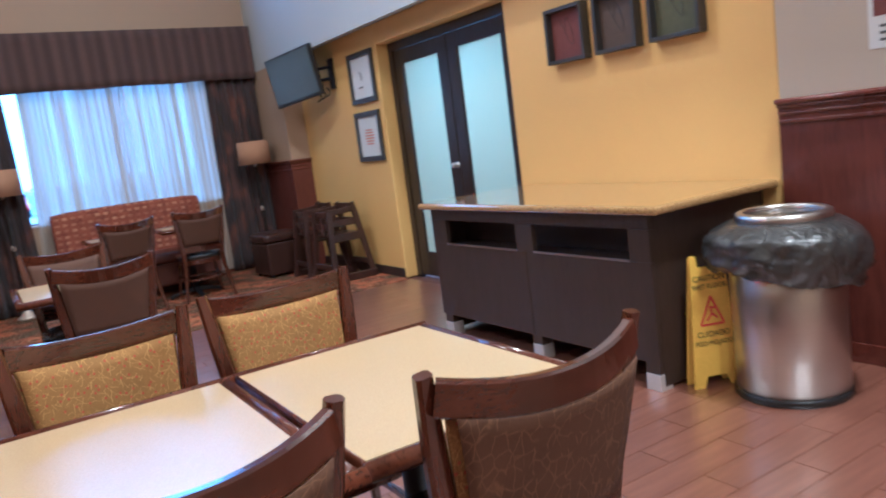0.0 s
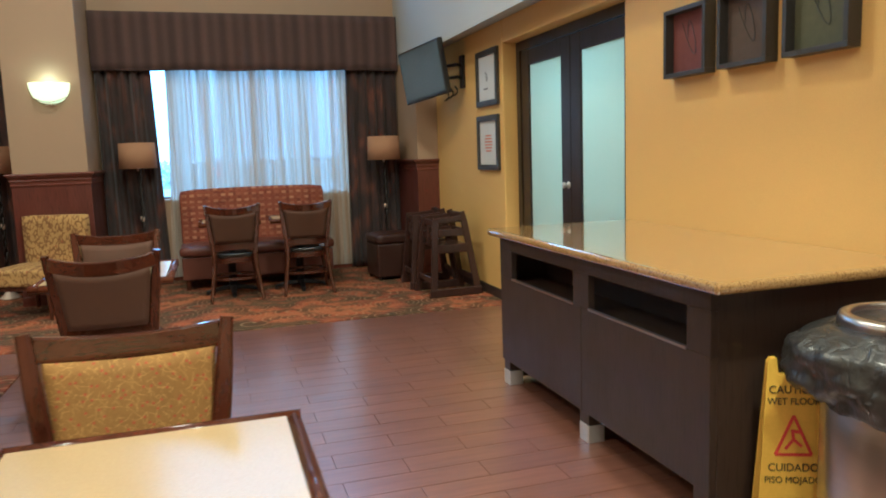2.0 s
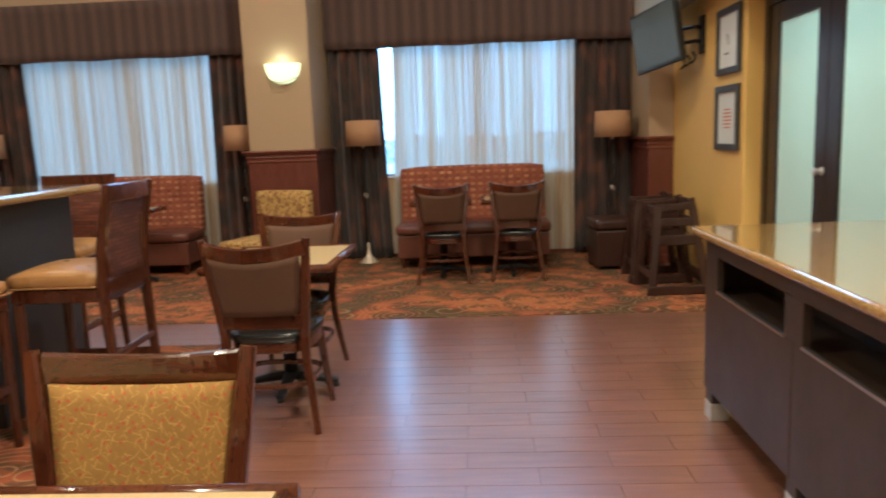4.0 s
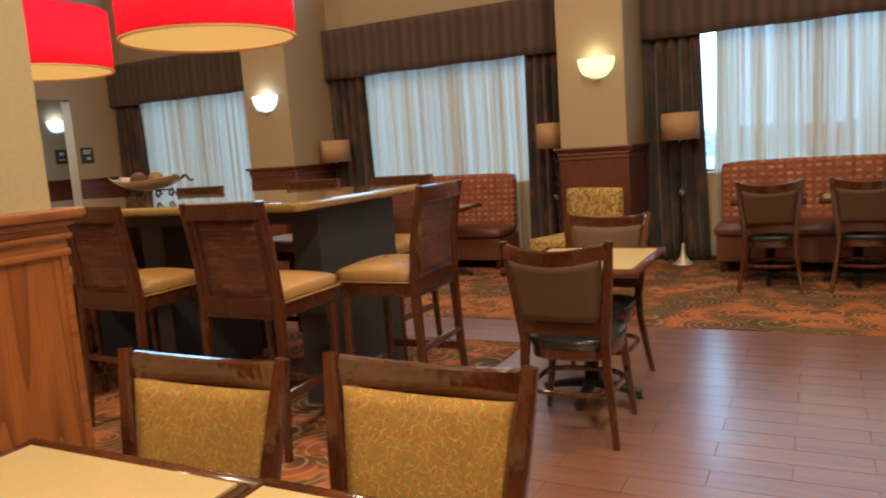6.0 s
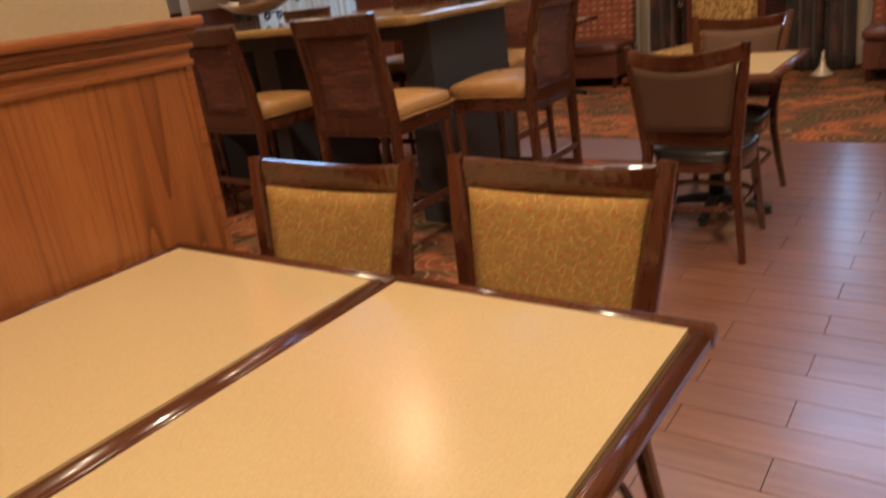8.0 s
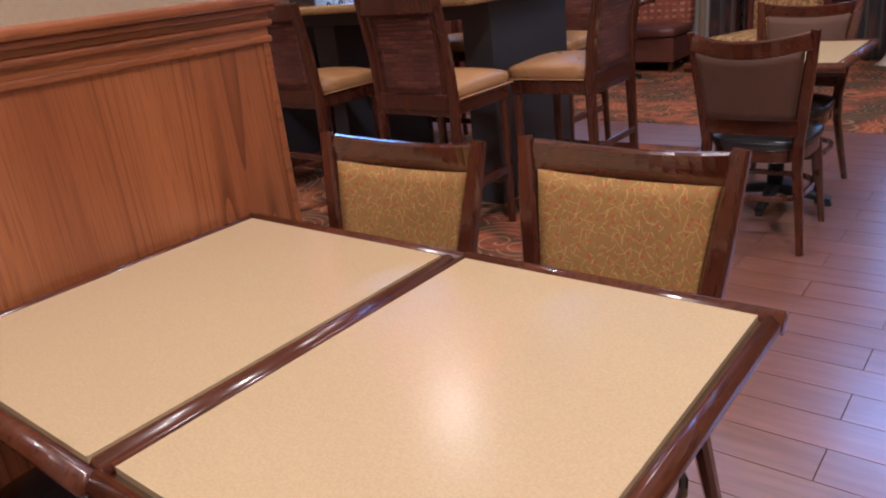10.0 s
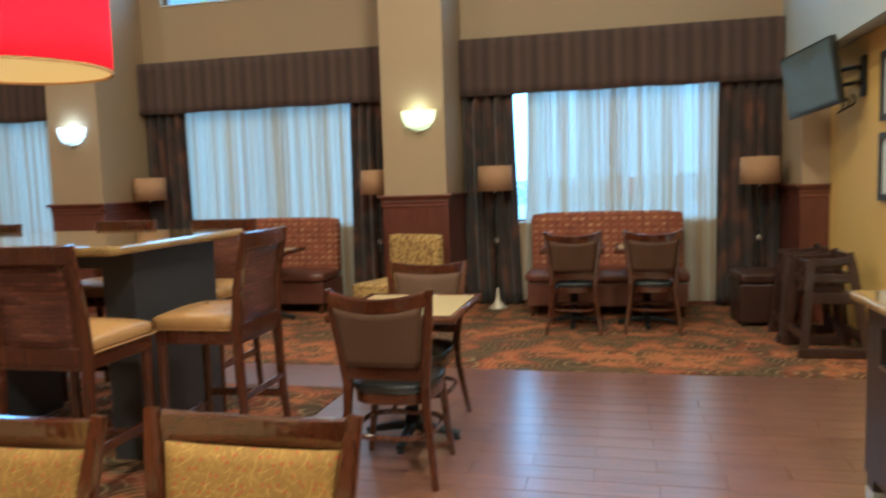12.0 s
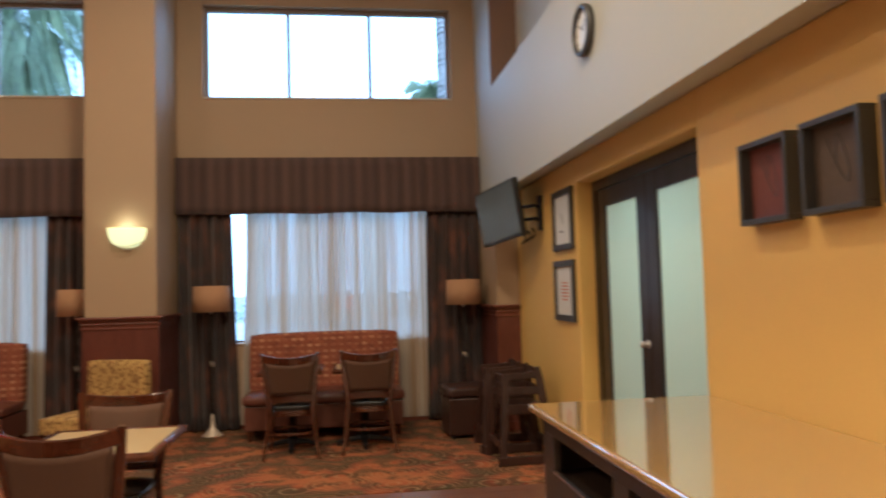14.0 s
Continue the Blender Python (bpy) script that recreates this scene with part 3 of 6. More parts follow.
def thing(name, place=(0, 0, 0), turn=0.0, label="", category="", group=""):
    ob = new(name)
    ob.empty_display_size = 0.1
    ob.matrix_world = pose(*place, 0, 0, turn)
    return tagged(ob, label, category, group)


def boxes(*spans, bevel=0.0, segments=2):
    """A bmesh of boxes, each (x0, x1, y0, y1, z0, z1)."""
    bm = bmesh.new()
    for x0, x1, y0, y1, z0, z1 in spans:
        m = Matrix.Translation(((x0 + x1) / 2, (y0 + y1) / 2, (z0 + z1) / 2)) @ Matrix.Diagonal((x1 - x0, y1 - y0, z1 - z0, 1))
        bmesh.ops.create_cube(bm, size=1, matrix=m)
    if bevel:
        bmesh.ops.bevel(bm, geom=list(bm.edges), offset=bevel, segments=segments, profile=0.5, affect="EDGES")
    return bm


def rod(p0, p1, r0, r1=None, n=12, bm=None):
    bm = bm or bmesh.new()
    p0, p1 = Vector(p0), Vector(p1)
    m = Matrix.Translation((p0 + p1) / 2) @ (p1 - p0).to_track_quat("Z", "Y").to_matrix().to_4x4()
    bmesh.ops.create_cone(bm, cap_ends=True, segments=n, radius1=r0, radius2=r0 if r1 is None else r1, depth=(p1 - p0).length, matrix=m)
    return bm


def lathe(profile, n=32, bm=None, squash=1.0):
    """Turns a profile of (radius, height) round z."""
    bm = bm or bmesh.new()
    rings = [[bm.verts.new((r * math.cos(2 * math.pi * i / n), squash * r * math.sin(2 * math.pi * i / n), z)) for i in range(n)] for r, z in profile]
    for a, b in zip(rings, rings[1:]):
        for i in range(n):
            bm.faces.new((a[i], a[(i + 1) % n], b[(i + 1) % n], b[i]))
    closed = profile[0] == profile[-1]
    for ring, flip in ((rings[0], True), (rings[-1], False)):
        if not closed and abs(ring[0].co.x) > 1e-4:
            bm.faces.new(ring[::-1] if flip else ring)
    bmesh.ops.remove_doubles(bm, verts=bm.verts, dist=1e-5)
    return bm


def sweep(points, width, height, up=(0, 0, 1), bm=None, bevel=0.25):
    """A bar of rounded rectangular section along points; width across, height along up. Either may be a list."""
    bm = bm or bmesh.new()
    pts, up = [Vector(p) for p in points], Vector(up)
    rings = []
    for i, p in enumerate(pts):
        d = (pts[min(i + 1, len(pts) - 1)] - pts[max(i - 1, 0)]).normalized()
        side = d.cross(up).normalized()
        top = side.cross(d).normalized()
        w = (width[i] if isinstance(width, (list, tuple)) else width) / 2
        h = (height[i] if isinstance(height, (list, tuple)) else height) / 2
        c = min(w, h) * 2 * bevel
        ring = []
        for sx, sy in ((w - c, h), (w, h - c), (w, -h + c), (w - c, -h), (-w + c, -h), (-w, -h + c), (-w, h - c), (-w + c, h)):
            ring.append(bm.verts.new(p + side * sx + top * sy))
        rings.append(ring)
    for a, b in zip(rings, rings[1:]):
        for i in range(8):
            bm.faces.new((a[i], a[(i + 1) % 8], b[(i + 1) % 8], b[i]))
    bm.faces.new(rings[0][::-1])
    bm.faces.new(rings[-1])
    bmesh.ops.recalc_face_normals(bm, faces=bm.faces)
    return bm


def slab(outline, z0, z1, edge=0.0, bm=None, segments=3):
    """A flat plate from an outline in x and y, with rounded rims."""
    bm = bm or bmesh.new()
    f = bm.faces.new([bm.verts.new((x, y, z0)) for x, y in outline])
    ext = bmesh.ops.extrude_face_region(bm, geom=[f])
    top = [v for v in ext["geom"] if isinstance(v, bmesh.types.BMVert)]
    bmesh.ops.translate(bm, verts=top, vec=(0, 0, z1 - z0))
    bmesh.ops.recalc_face_normals(bm, faces=bm.faces)
    if edge:
        rim = [e for e in bm.edges if abs(e.verts[0].co.z - e.verts[1].co.z) < 1e-6]
        bmesh.ops.bevel(bm, geom=rim, offset=edge, segments=segments, profile=0.5, affect="EDGES")
    return bm


def rounded(x0, x1, y0, y1, r, n=5):
    out = []
    for cx, cy, a in ((x1 - r, y1 - r, 0), (x0 + r, y1 - r, 90), (x0 + r, y0 + r, 180), (x1 - r, y0 + r, 270)):
        for i in range(n + 1):
            b = radians(a + 90 * i / n)
            out.append((cx + r * math.cos(b), cy + r * math.sin(b)))
    return out


def sheet(f, nu, nv, thick=0.0):
    """A grid surface from f(u, v), u and v from 0 to 1; with a thickness where one is given."""
    bm = bmesh.new()
    g = [[bm.verts.new(f(i / nu, j / nv)) for j in range(nv + 1)] for i in range(nu + 1)]
    for i in range(nu):
        for j in range(nv):
            bm.faces.new((g[i][j], g[i + 1][j], g[i + 1][j + 1], g[i][j + 1]))
    if thick:
        bmesh.ops.recalc_face_normals(bm, faces=bm.faces)
        bmesh.ops.solidify(bm, geom=list(bm.faces), thickness=thick)
    return bm


def cushion(x0, x1, y0, y1, z0, z1, r=0.03, crown=0.015, n=8):
    """A padded block with rounded rims and a slightly domed top."""
    bm = boxes((x0, x1, y0, y1, z0, z1))
    bmesh.ops.subdivide_edges(bm, edges=list(bm.edges), cuts=n - 1, use_grid_fill=True)
    cx, cy, cz = (x0 + x1) / 2, (y0 + y1) / 2, (z0 + z1) / 2
    hx, hy, hz = (x1 - x0) / 2, (y1 - y0) / 2, (z1 - z0) / 2
    r = min(r, hz * 0.98, hx, hy)
    for v in bm.verts:
        d = v.co - Vector((cx, cy, cz))
        inner = Vector((max(-hx + r, min(hx - r, d.x)), max(-hy + r, min(hy - r, d.y)), max(-hz + r, min(hz - r, d.z))))
        off = d - inner
        if off.length > 1e-9:
            d = inner + off.normalized() * r
        if d.z > 0:
            d.z += crown * (1 - (d.x / hx) ** 2) * (1 - (d.y / hy) ** 2)
        v.co = Vector((cx, cy, cz)) + d
    return bm


def structure(name, bm, material, label, smooth=False):
    return tagged(part(name, bm, material, smooth=smooth), label, kind="structure")


# ---- the room ----
EAST, UPPER, NORTH, TOP = 4.65, 4.41, 10.20, 5.40
SOUTH, WEST = -3.2, -7.20
LIP, SOFFIT = 2.445, 2.50
BAYS = (2.705, -1.405, -5.515)
HALF = 1.705

# floor under all, carpets
structure("floor", boxes((-10.0, 7.4, SOUTH - 0.2, NORTH + 0.25, -0.15, -0.012)), M_GROUT, "dark mortar bed under wood-look floor planks")
structure("carpet_window_side", boxes((WEST - 1.8, EAST, 7.22, NORTH, -0.012, 0.006)), M_CARPET, "rust, maroon and green carpet with swirling scrolls")
structure("carpet_bar_side", boxes((WEST - 1.8, 0.85, 4.2, 6.57, -0.012, 0.006)), M_CARPET, "rust and dark green carpet with swirling scrolls")

# north wall with lower and upper windows
spans = []
for c in BAYS:
    a, b = c - HALF, c + HALF
    spans += [(a, b, NORTH, NORTH + 0.22, 0, 0.93), (a, c - 1.22, NORTH, NORTH + 0.22, 0.93, 2.55), (c + 1.22, b, NORTH, NORTH + 0.22, 0.93, 2.55),
              (a, b, NORTH, NORTH + 0.22, 2.55, 3.71), (a, c - 1.415, NORTH, NORTH + 0.22, 3.71, 4.80), (c + 1.415, b, NORTH, NORTH + 0.22, 3.71, 4.80),
              (a, b, NORTH, NORTH + 0.22, 4.80, TOP)]
structure("wall_north", boxes(*spans), M_TAN, "tan painted wall with lower and upper windows")
for i, x0 in enumerate((0.32, -3.79)):
    x1 = x0 + 0.68
    structure("wall_column_%d" % (i + 1), boxes((x0, x1, 9.25, NORTH + 0.22, 0, TOP), bevel=0.012), M_TAN, "tan painted square column between windows")
structure("wall_corner_pier", boxes((UPPER, EAST + 0.3, 9.30, NORTH + 0.22, 0, LIP)), M_TAN, "tan painted pier in the room corner")

# east wall, yellow, with the recessed double door
structure("wall_east", boxes((EAST, EAST + 0.22, 3.12, 5.28, 0, SOFFIT), (EAST, EAST + 0.22, 7.29, 9.30, 0, SOFFIT), (EAST, EAST + 0.22, 5.28, 7.29, 2.30, SOFFIT), bevel=0.012),
          M_YELLOW, "mustard yellow painted wall with a door recess")
structure("wall_east_south", boxes((EAST, EAST + 0.22, SOUTH, 3.118, 0, SOFFIT)), M_BEIGE, "beige painted wall above red panelling")
upper = boxes((UPPER, EAST + 0.7, SOUTH, 9.30, SOFFIT, 3.62), (UPPER, EAST + 0.7, 9.30, NORTH + 0.22, LIP, TOP),
              (UPPER, EAST + 0.7, SOUTH, 3.2, 3.62, TOP), (4.70, EAST + 0.7, 3.2, 9.30, 3.62, TOP))
# the underside of the upper wall rises towards the yellow wall
lip = [[upper.verts.new((x, y, z)) for x, z in ((UPPER, LIP), (EAST, SOFFIT - 0.002), (UPPER, SOFFIT))] for y in (SOUTH, 9.299)]
upper.faces.new(lip[0])
upper.faces.new(lip[1][::-1])
for i in range(3):
    upper.faces.new((lip[0][(i + 1) % 3], lip[0][i], lip[1][i], lip[1][(i + 1) % 3]))
structure("wall_east_upper", upper, M_GREY, "pale grey upper wall with a high niche")
# unlit end of the niche, its shade painted as brown
structure("wall_niche_jamb", boxes((UPPER + 0.001, 4.699, 9.27, 9.2995, 3.622, TOP - 0.002)), M_NICHE, "end of the high niche, its shade put into the paint")
structure("wall_south", boxes((WEST - 1.8, EAST + 0.7, SOUTH - 0.2, SOUTH, 0, TOP)), M_TAN, "tan painted wall")
structure("wall_west", boxes((WEST - 0.2, WEST, 9.34, NORTH, 0, TOP), (WEST - 0.2, WEST, SOUTH, 7.5, 0, TOP), (WEST - 0.2, WEST, 7.5, 9.34, 2.48, TOP)), M_TAN, "tan painted wall with a wide opening to a hall")
structure("wall_hall", boxes((WEST - 1.8, WEST - 1.6, 6.0, 12.2, 0, 2.8), (WEST - 1.6, WEST - 0.2, 6.0, 6.2, 0, 2.8), (WEST - 1.6, WEST, 12.0, 12.2, 0, 2.8), (WEST - 0.2, WEST - 0.002, NORTH, 12.0, 0, 2.8)), M_TAN, "tan painted hall wall")
structure("ceiling_hall", boxes((WEST - 1.8, WEST - 0.2, 6.0, 12.2, 2.8, 2.9)), M_CEIL, "white hall ceiling")
# unseen box added round the lamp behind the door glass
structure("wall_back_room", boxes((7.2, 7.4, 4.4, 8.0, 0, 2.9), (EAST + 0.22, 7.2, 4.4, 4.6, 0, SOFFIT), (EAST + 0.22, 7.2, 7.8, 8.0, 0, SOFFIT), (EAST + 0.7, 7.2, 4.4, 4.6, SOFFIT, 2.9), (EAST + 0.7, 7.2, 7.8, 8.0, SOFFIT, 2.9)), M_GREY, "unseen pale wall added behind the frosted doors")
structure("ceiling_back_room", boxes((EAST + 0.7, 7.4, 4.4, 8.0, 2.9, 3.0)), M_CEIL, "unseen white ceiling added behind the frosted doors")
structure("ceiling", boxes((WEST - 0.2, EAST + 0.7, SOUTH - 0.2, NORTH + 0.22, TOP, TOP + 0.12)), M_CEIL, "high off-white ceiling")

# short wall beside the near tables
structure("wall_partition", boxes((0.50, 0.90, 1.15, 3.09, 0, TOP)), M_PAPER, "short wall with tan textured wallpaper above oak panelling")


def panelling(tag, x0, x1, y0, y1, faces, height, panel, cap, label, base=0.1):
    """Panelling round a block: flat board, baseboard, and a stepped cap rail on the given faces."""
    t = 0.014
    grow = {"s": (0, 0, t, 0), "n": (0, 0, 0, t), "e": (0, t, 0, 0), "w": (t, 0, 0, 0)}

    def ring(proud, z0, z1):
        out = []
        if faces in ("nesw", "sew"):
            return [(x0 - proud, x1 + proud, y0 - proud, y1 + (proud if "n" in faces else 0), z0, z1)]
        for f in faces:
            if f == "s":
                out.append((x0 - (proud if "w" in faces else 0), x1 + (proud if "e" in faces else 0), y0 - proud, y0, z0, z1))
            if f == "n":
                out.append((x0 - (proud if "w" in faces else 0), x1 + (proud if "e" in faces else 0), y1, y1 + proud, z0, z1))
            if f == "e":
                out.append((x1, x1 + proud, y0, y1, z0, z1))
            if f == "w":
                out.append((x0 - proud, x0, y0, y1, z0, z1))
        return out

    structure("trim_panel_" + tag, boxes(*ring(t, base, height - 0.125)), panel, label)
    rail = boxes(*ring(0.025, height - 0.125, height - 0.106), bevel=0.005)
    for p, a, b, r in ((0.019, height - 0.108, height - 0.080, 0.003), (0.032, height - 0.082, height - 0.062, 0.009), (0.024, height - 0.064, height - 0.044, 0.004), (0.042, height - 0.046, height - 0.026, 0.009), (0.060, height - 0.028, height, 0.010)):
        extra = boxes(*ring(p, a, b), bevel=r, segments=3)
        me = bpy.data.meshes.new("rail")
        extra.to_mesh(me)
        extra.free()
        rail.from_mesh(me)
        bpy.data.meshes.remove(me)
    structure("trim_rail_" + tag, rail, cap, "moulded wooden cap rail on panelling")
    structure("baseboard_" + tag, boxes(*ring(0.02, 0, base), bevel=0.004), cap, "wooden baseboard under panelling")


WL = "dark red stained wooden wall panelling"
panelling("column_1", 0.32, 1.00, 9.25, NORTH, "sew", 1.31, M_WAINS, M_CAP, WL)
panelling("column_2", -3.79, -3.11, 9.25, NORTH, "sew", 1.31, M_WAINS, M_CAP, WL)
panelling("pier", UPPER, EAST, 9.30, NORTH, "sw", 1.31, M_WAINS, M_CAP, WL)
panelling("east", EAST, EAST + 0.2, SOUTH, 3.118, "w", 1.32, M_WAINS, M_CAP, WL)
panelling("west", WEST - 0.2, WEST, 9.34, NORTH, "e", 1.31, M_WAINS, M_CAP, WL)
panelling("hall", WEST - 1.8, WEST - 1.6, 6.2, 12.0, "e", 1.31, M_WAINS, M_CAP, WL)
panelling("partition", 0.50, 0.90, 1.15, 3.09, "nesw", 1.315, M_OAK, M_OAKCAP, "honey oak wall panelling with broad grain")
structure("trim_corner_partition", boxes((0.9145, 0.921, 3.084, 3.1045, 0.10, 1.19), (0.894, 0.9145, 3.1045, 3.111, 0.10, 1.19), bevel=0.002), M_OAKCAP, "oak corner board on the panelling")
structure("baseboard_east", boxes((EAST - 0.012, EAST, 7.30, 9.298, 0.006, 0.10), (EAST - 0.012, EAST, 3.13, 5.27, 0, 0.10), bevel=0.003), M_BASE, "dark rubber baseboard on the yellow wall")
structure("baseboard_north", boxes(*[(c - HALF + 0.02, c + HALF - 0.02, NORTH - 0.014, NORTH, 0.006, 0.12) for c in BAYS], bevel=0.003), M_CAP, "dark wooden baseboard under the windows")


def window(tag, c, half, z0, z1, mullions, label):
    w = tagged(new("window_" + tag), label, kind="structure")
    y0, y1, f = NORTH + 0.10, NORTH + 0.16, 0.045
    fr = part("window_frame", boxes((c - half, c + half, y0, y1, z0, z0 + f), (c - half, c + half, y0, y1, z1 - f, z1),
                                    (c - half, c - half + f, y0, y1, z0 + f, z1 - f), (c + half - f, c + half, y0, y1, z0 + f, z1 - f)), M_WINFRAME, w)
    xs = [c - half + f] + [c + m for m in mullions] + [c + half - f]
    for m in mullions:
        part("mullion", boxes((c + m - 0.022, c + m + 0.022, y0 + 0.002, y1 - 0.002, z0 + f, z1 - f)), M_WINFRAME, w)
    for a, b in zip(xs, xs[1:]):
        g = part("pane", boxes((a + 0.02, b - 0.02, NORTH + 0.126, NORTH + 0.132, z0 + f - 0.005, z1 - f + 0.005)), M_GLASS, w)
        g.visible_shadow = False
    part("window_sill", boxes((c - half + 0.002, c + half - 0.002, NORTH - 0.015, y0, z0 - 0.001, z0 + 0.022), bevel=0.004), M_SILL, w)


for i, c in enumerate(BAYS):
    window("lower_%d" % (i + 1), c, 1.22, 0.93, 2.55, (0.0,), "bronze-framed window behind sheer curtains")
    window("upper_%d" % (i + 1), c, 1.415, 3.71, 4.80, (-0.47, 0.47), "bronze-framed high window in three panes")


# ---- window dressing ----
def valance(c):
    v = thing("valance", (c, NORTH, 2.38), 0, "boxed brown striped cloth valance above the window", "valance", "valances over the windows")
    a = HALF - 0.008

    def face(u, w):
        x = -a + 2 * a * u
        return (x, -0.15 + 0.004 * math.sin(x * 46.5) - 0.006 * (1 - w) * math.sin(x * 11), 0.63 * w + 0.006 * (1 - w) * math.sin(x * 7))

    part("front_panel", sheet(face, 220, 6, 0.012), M_VALANCE, v, smooth=True)
    part("top_board", boxes((-a, a, -0.14, -0.002, 0.612, 0.63)), M_VALANCE, v)
    part("side_panel", boxes((-a, -a + 0.012, -0.138, -0.002, 0.0, 0.611)), M_VALANCE, v)
    part("side_panel", boxes((a - 0.012, a, -0.138, -0.002, 0.0, 0.611)), M_VALANCE, v)
    part("welt", boxes((-a, a, -0.168, -0.154, 0.002, 0.014), bevel=0.004), M_CURTAIN, v, "dark welt along the lower edge")


def drape(c, x0, x1, lean, seed):
    rnd = random.Random(seed)
    ph, k = rnd.random() * 6, 2 * math.pi / rnd.uniform(0.105, 0.125)
    d = thing("drape", (0, 0, 0), 0, "dark brown floor-length curtain with faded rust pattern", "curtain", "dark curtains at the windows")

    def f(u, w):
        x = x0 + (x1 - x0) * u + lean * (1 - w) * (u if lean > 0 else 1 - u)
        amp = 0.030 + 0.012 * math.sin(3 * u + ph)
        return (x, NORTH - 0.075 + amp * math.sin(k * (x0 + (x1 - x0) * u) + ph + 0.5 * math.sin(3 * w)) + 0.010 * math.sin(41 * u + 2 * w), 0.02 + 2.42 * w)

    part("cloth", sheet(f, 90, 14, 0.004), M_CURTAIN, d, smooth=True)
    part("hem", boxes((x0 + 0.01, x1 - 0.01, NORTH - 0.04, NORTH - 0.03, 2.44, 2.50)), M_CURTAIN, d, "header tape")


def sheer(x0, x1, spread, seed):
    rnd = random.Random(seed)
    waves = [(rnd.uniform(40, 120), rnd.random() * 6, rnd.uniform(0.3, 1.0)) for _ in range(5)]
    s = thing("sheer_curtain", (0, 0, 0), 0, "floor-length white voile curtain in narrow folds", "sheer curtain", "sheer curtains at the windows")

    def f(u, w):
        x = x0 + (x1 - x0) * u
        y = sum(a * math.sin(k * x + p + 0.6 * math.sin(2.2 * w + p)) for k, p, a in waves) / 5
        return (x - spread * (1 - w) ** 1.5 * (1 - u) + 0.008 * math.sin(60 * u + 3 * w), NORTH - 0.028 + 0.026 * y, 0.05 + 2.40 * w)

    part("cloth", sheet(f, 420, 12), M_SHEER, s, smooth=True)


for c in BAYS:
    valance(c)
for c, i in zip(BAYS, (1, 2, 3)):
    drape(c, c - HALF + 0.02, c - 1.115, 0.07, i)
    drape(c, c + 1.07, c + HALF - 0.02, -0.03, i + 10)
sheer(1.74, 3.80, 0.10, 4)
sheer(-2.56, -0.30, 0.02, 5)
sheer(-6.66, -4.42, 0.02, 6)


# ---- doors, pictures, things on the walls ----
def double_door():
    d = tagged(new("door_1"), "dark wooden double door with frosted pale green glass", "door", kind="structure")
    x0, x1 = 4.79, 4.835
    part("door_frame", boxes((x0 - 0.01, x1 + 0.02, 7.21, 7.288, 0, 2.298), (x0 - 0.01, x1 + 0.02, 5.282, 5.36, 0, 2.298), (x0 - 0.01, x1 + 0.02, 5.36, 7.21, 2.22, 2.298)), M_DOOR, d)
    for a, b, knob in ((6.288, 7.207, 6.325), (5.363, 6.282, None)):
        leaf = part("door_leaf", boxes((x0, x1, a, a + 0.155, 0.02, 2.215), (x0, x1, b - 0.155, b, 0.02, 2.215), (x0 + 0.001, x1 - 0.001, a + 0.155, b - 0.155, 2.085, 2.214), (x0 + 0.001, x1 - 0.001, a + 0.155, b - 0.155, 0.021, 0.26), bevel=0.004), M_DOOR, d)
        part("glass", boxes((x0 + 0.018, x0 + 0.026, a + 0.15, b - 0.15, 0.255, 2.09)), M_FROST, leaf, "frosted pale green glass")
        if not knob:
            continue
        k = lathe([(0.0, 0.0), (0.028, 0.001), (0.028, 0.006), (0.014, 0.010), (0.012, 0.03), (0.022, 0.036), (0.024, 0.05), (0.012, 0.058), (0.0, 0.059)], 18)
        bmesh.ops.transform(k, matrix=pose(x0, knob, 1.09, 0, -90, 0), verts=k.verts)
        part("handle", k, M_SATIN, leaf, "small satin metal knob", True)


double_door()


def picture(y0, y1, z0, z1, kind, label):
    p = thing("picture_frame", (EAST, (y0 + y1) / 2, z0), 0, label, "picture", "framed drawings on the yellow wall")
    h, w, f = z1 - z0, (y1 - y0) / 2, 0.05
    part("frame", boxes((-0.03, 0, -w, w, 0, f), (-0.03, 0, -w, w, h - f, h), (-0.03, 0, -w, -w + f, f, h - f), (-0.03, 0, w - f, w, f, h - f), bevel=0.003), M_FRAME, p)
    part("card", boxes((-0.012, -0.002, -w + f - 0.003, w - f + 0.003, f - 0.003, h - f + 0.003)), M_MAT, p, "white card")
    if kind == "sketch":
        bm = bmesh.new()
        pts = [(-0.014, 0.05 * math.sin(a * 1.3) * math.cos(a), h * 0.45 + 0.012 * a) for a in [0.35 * i for i in range(20)]]
        sweep(pts, 0.006, 0.003, (1, 0, 0), bm)
        part("drawing", bm, M_INK, p, "thin ink line drawing")
        part("writing", boxes((-0.0145, -0.012, 0.0, 0.1, h * 0.3, h * 0.3 + 0.012)), M_INK, p)
    else:
        for i in range(6):
            a = 0.10 - 0.012 * abs(i - 2.5)
            part("writing", boxes((-0.0145, -0.012, -a, a, h * 0.34 + i * 0.028, h * 0.34 + i * 0.028 + 0.011)), M_ORANGEINK, p)


picture(7.36, 7.90, 1.785, 2.29, "sketch", "dark-framed ink drawing on white card")
picture(7.37, 7.91, 1.198, 1.70, "text", "dark-framed white card with orange lettering")


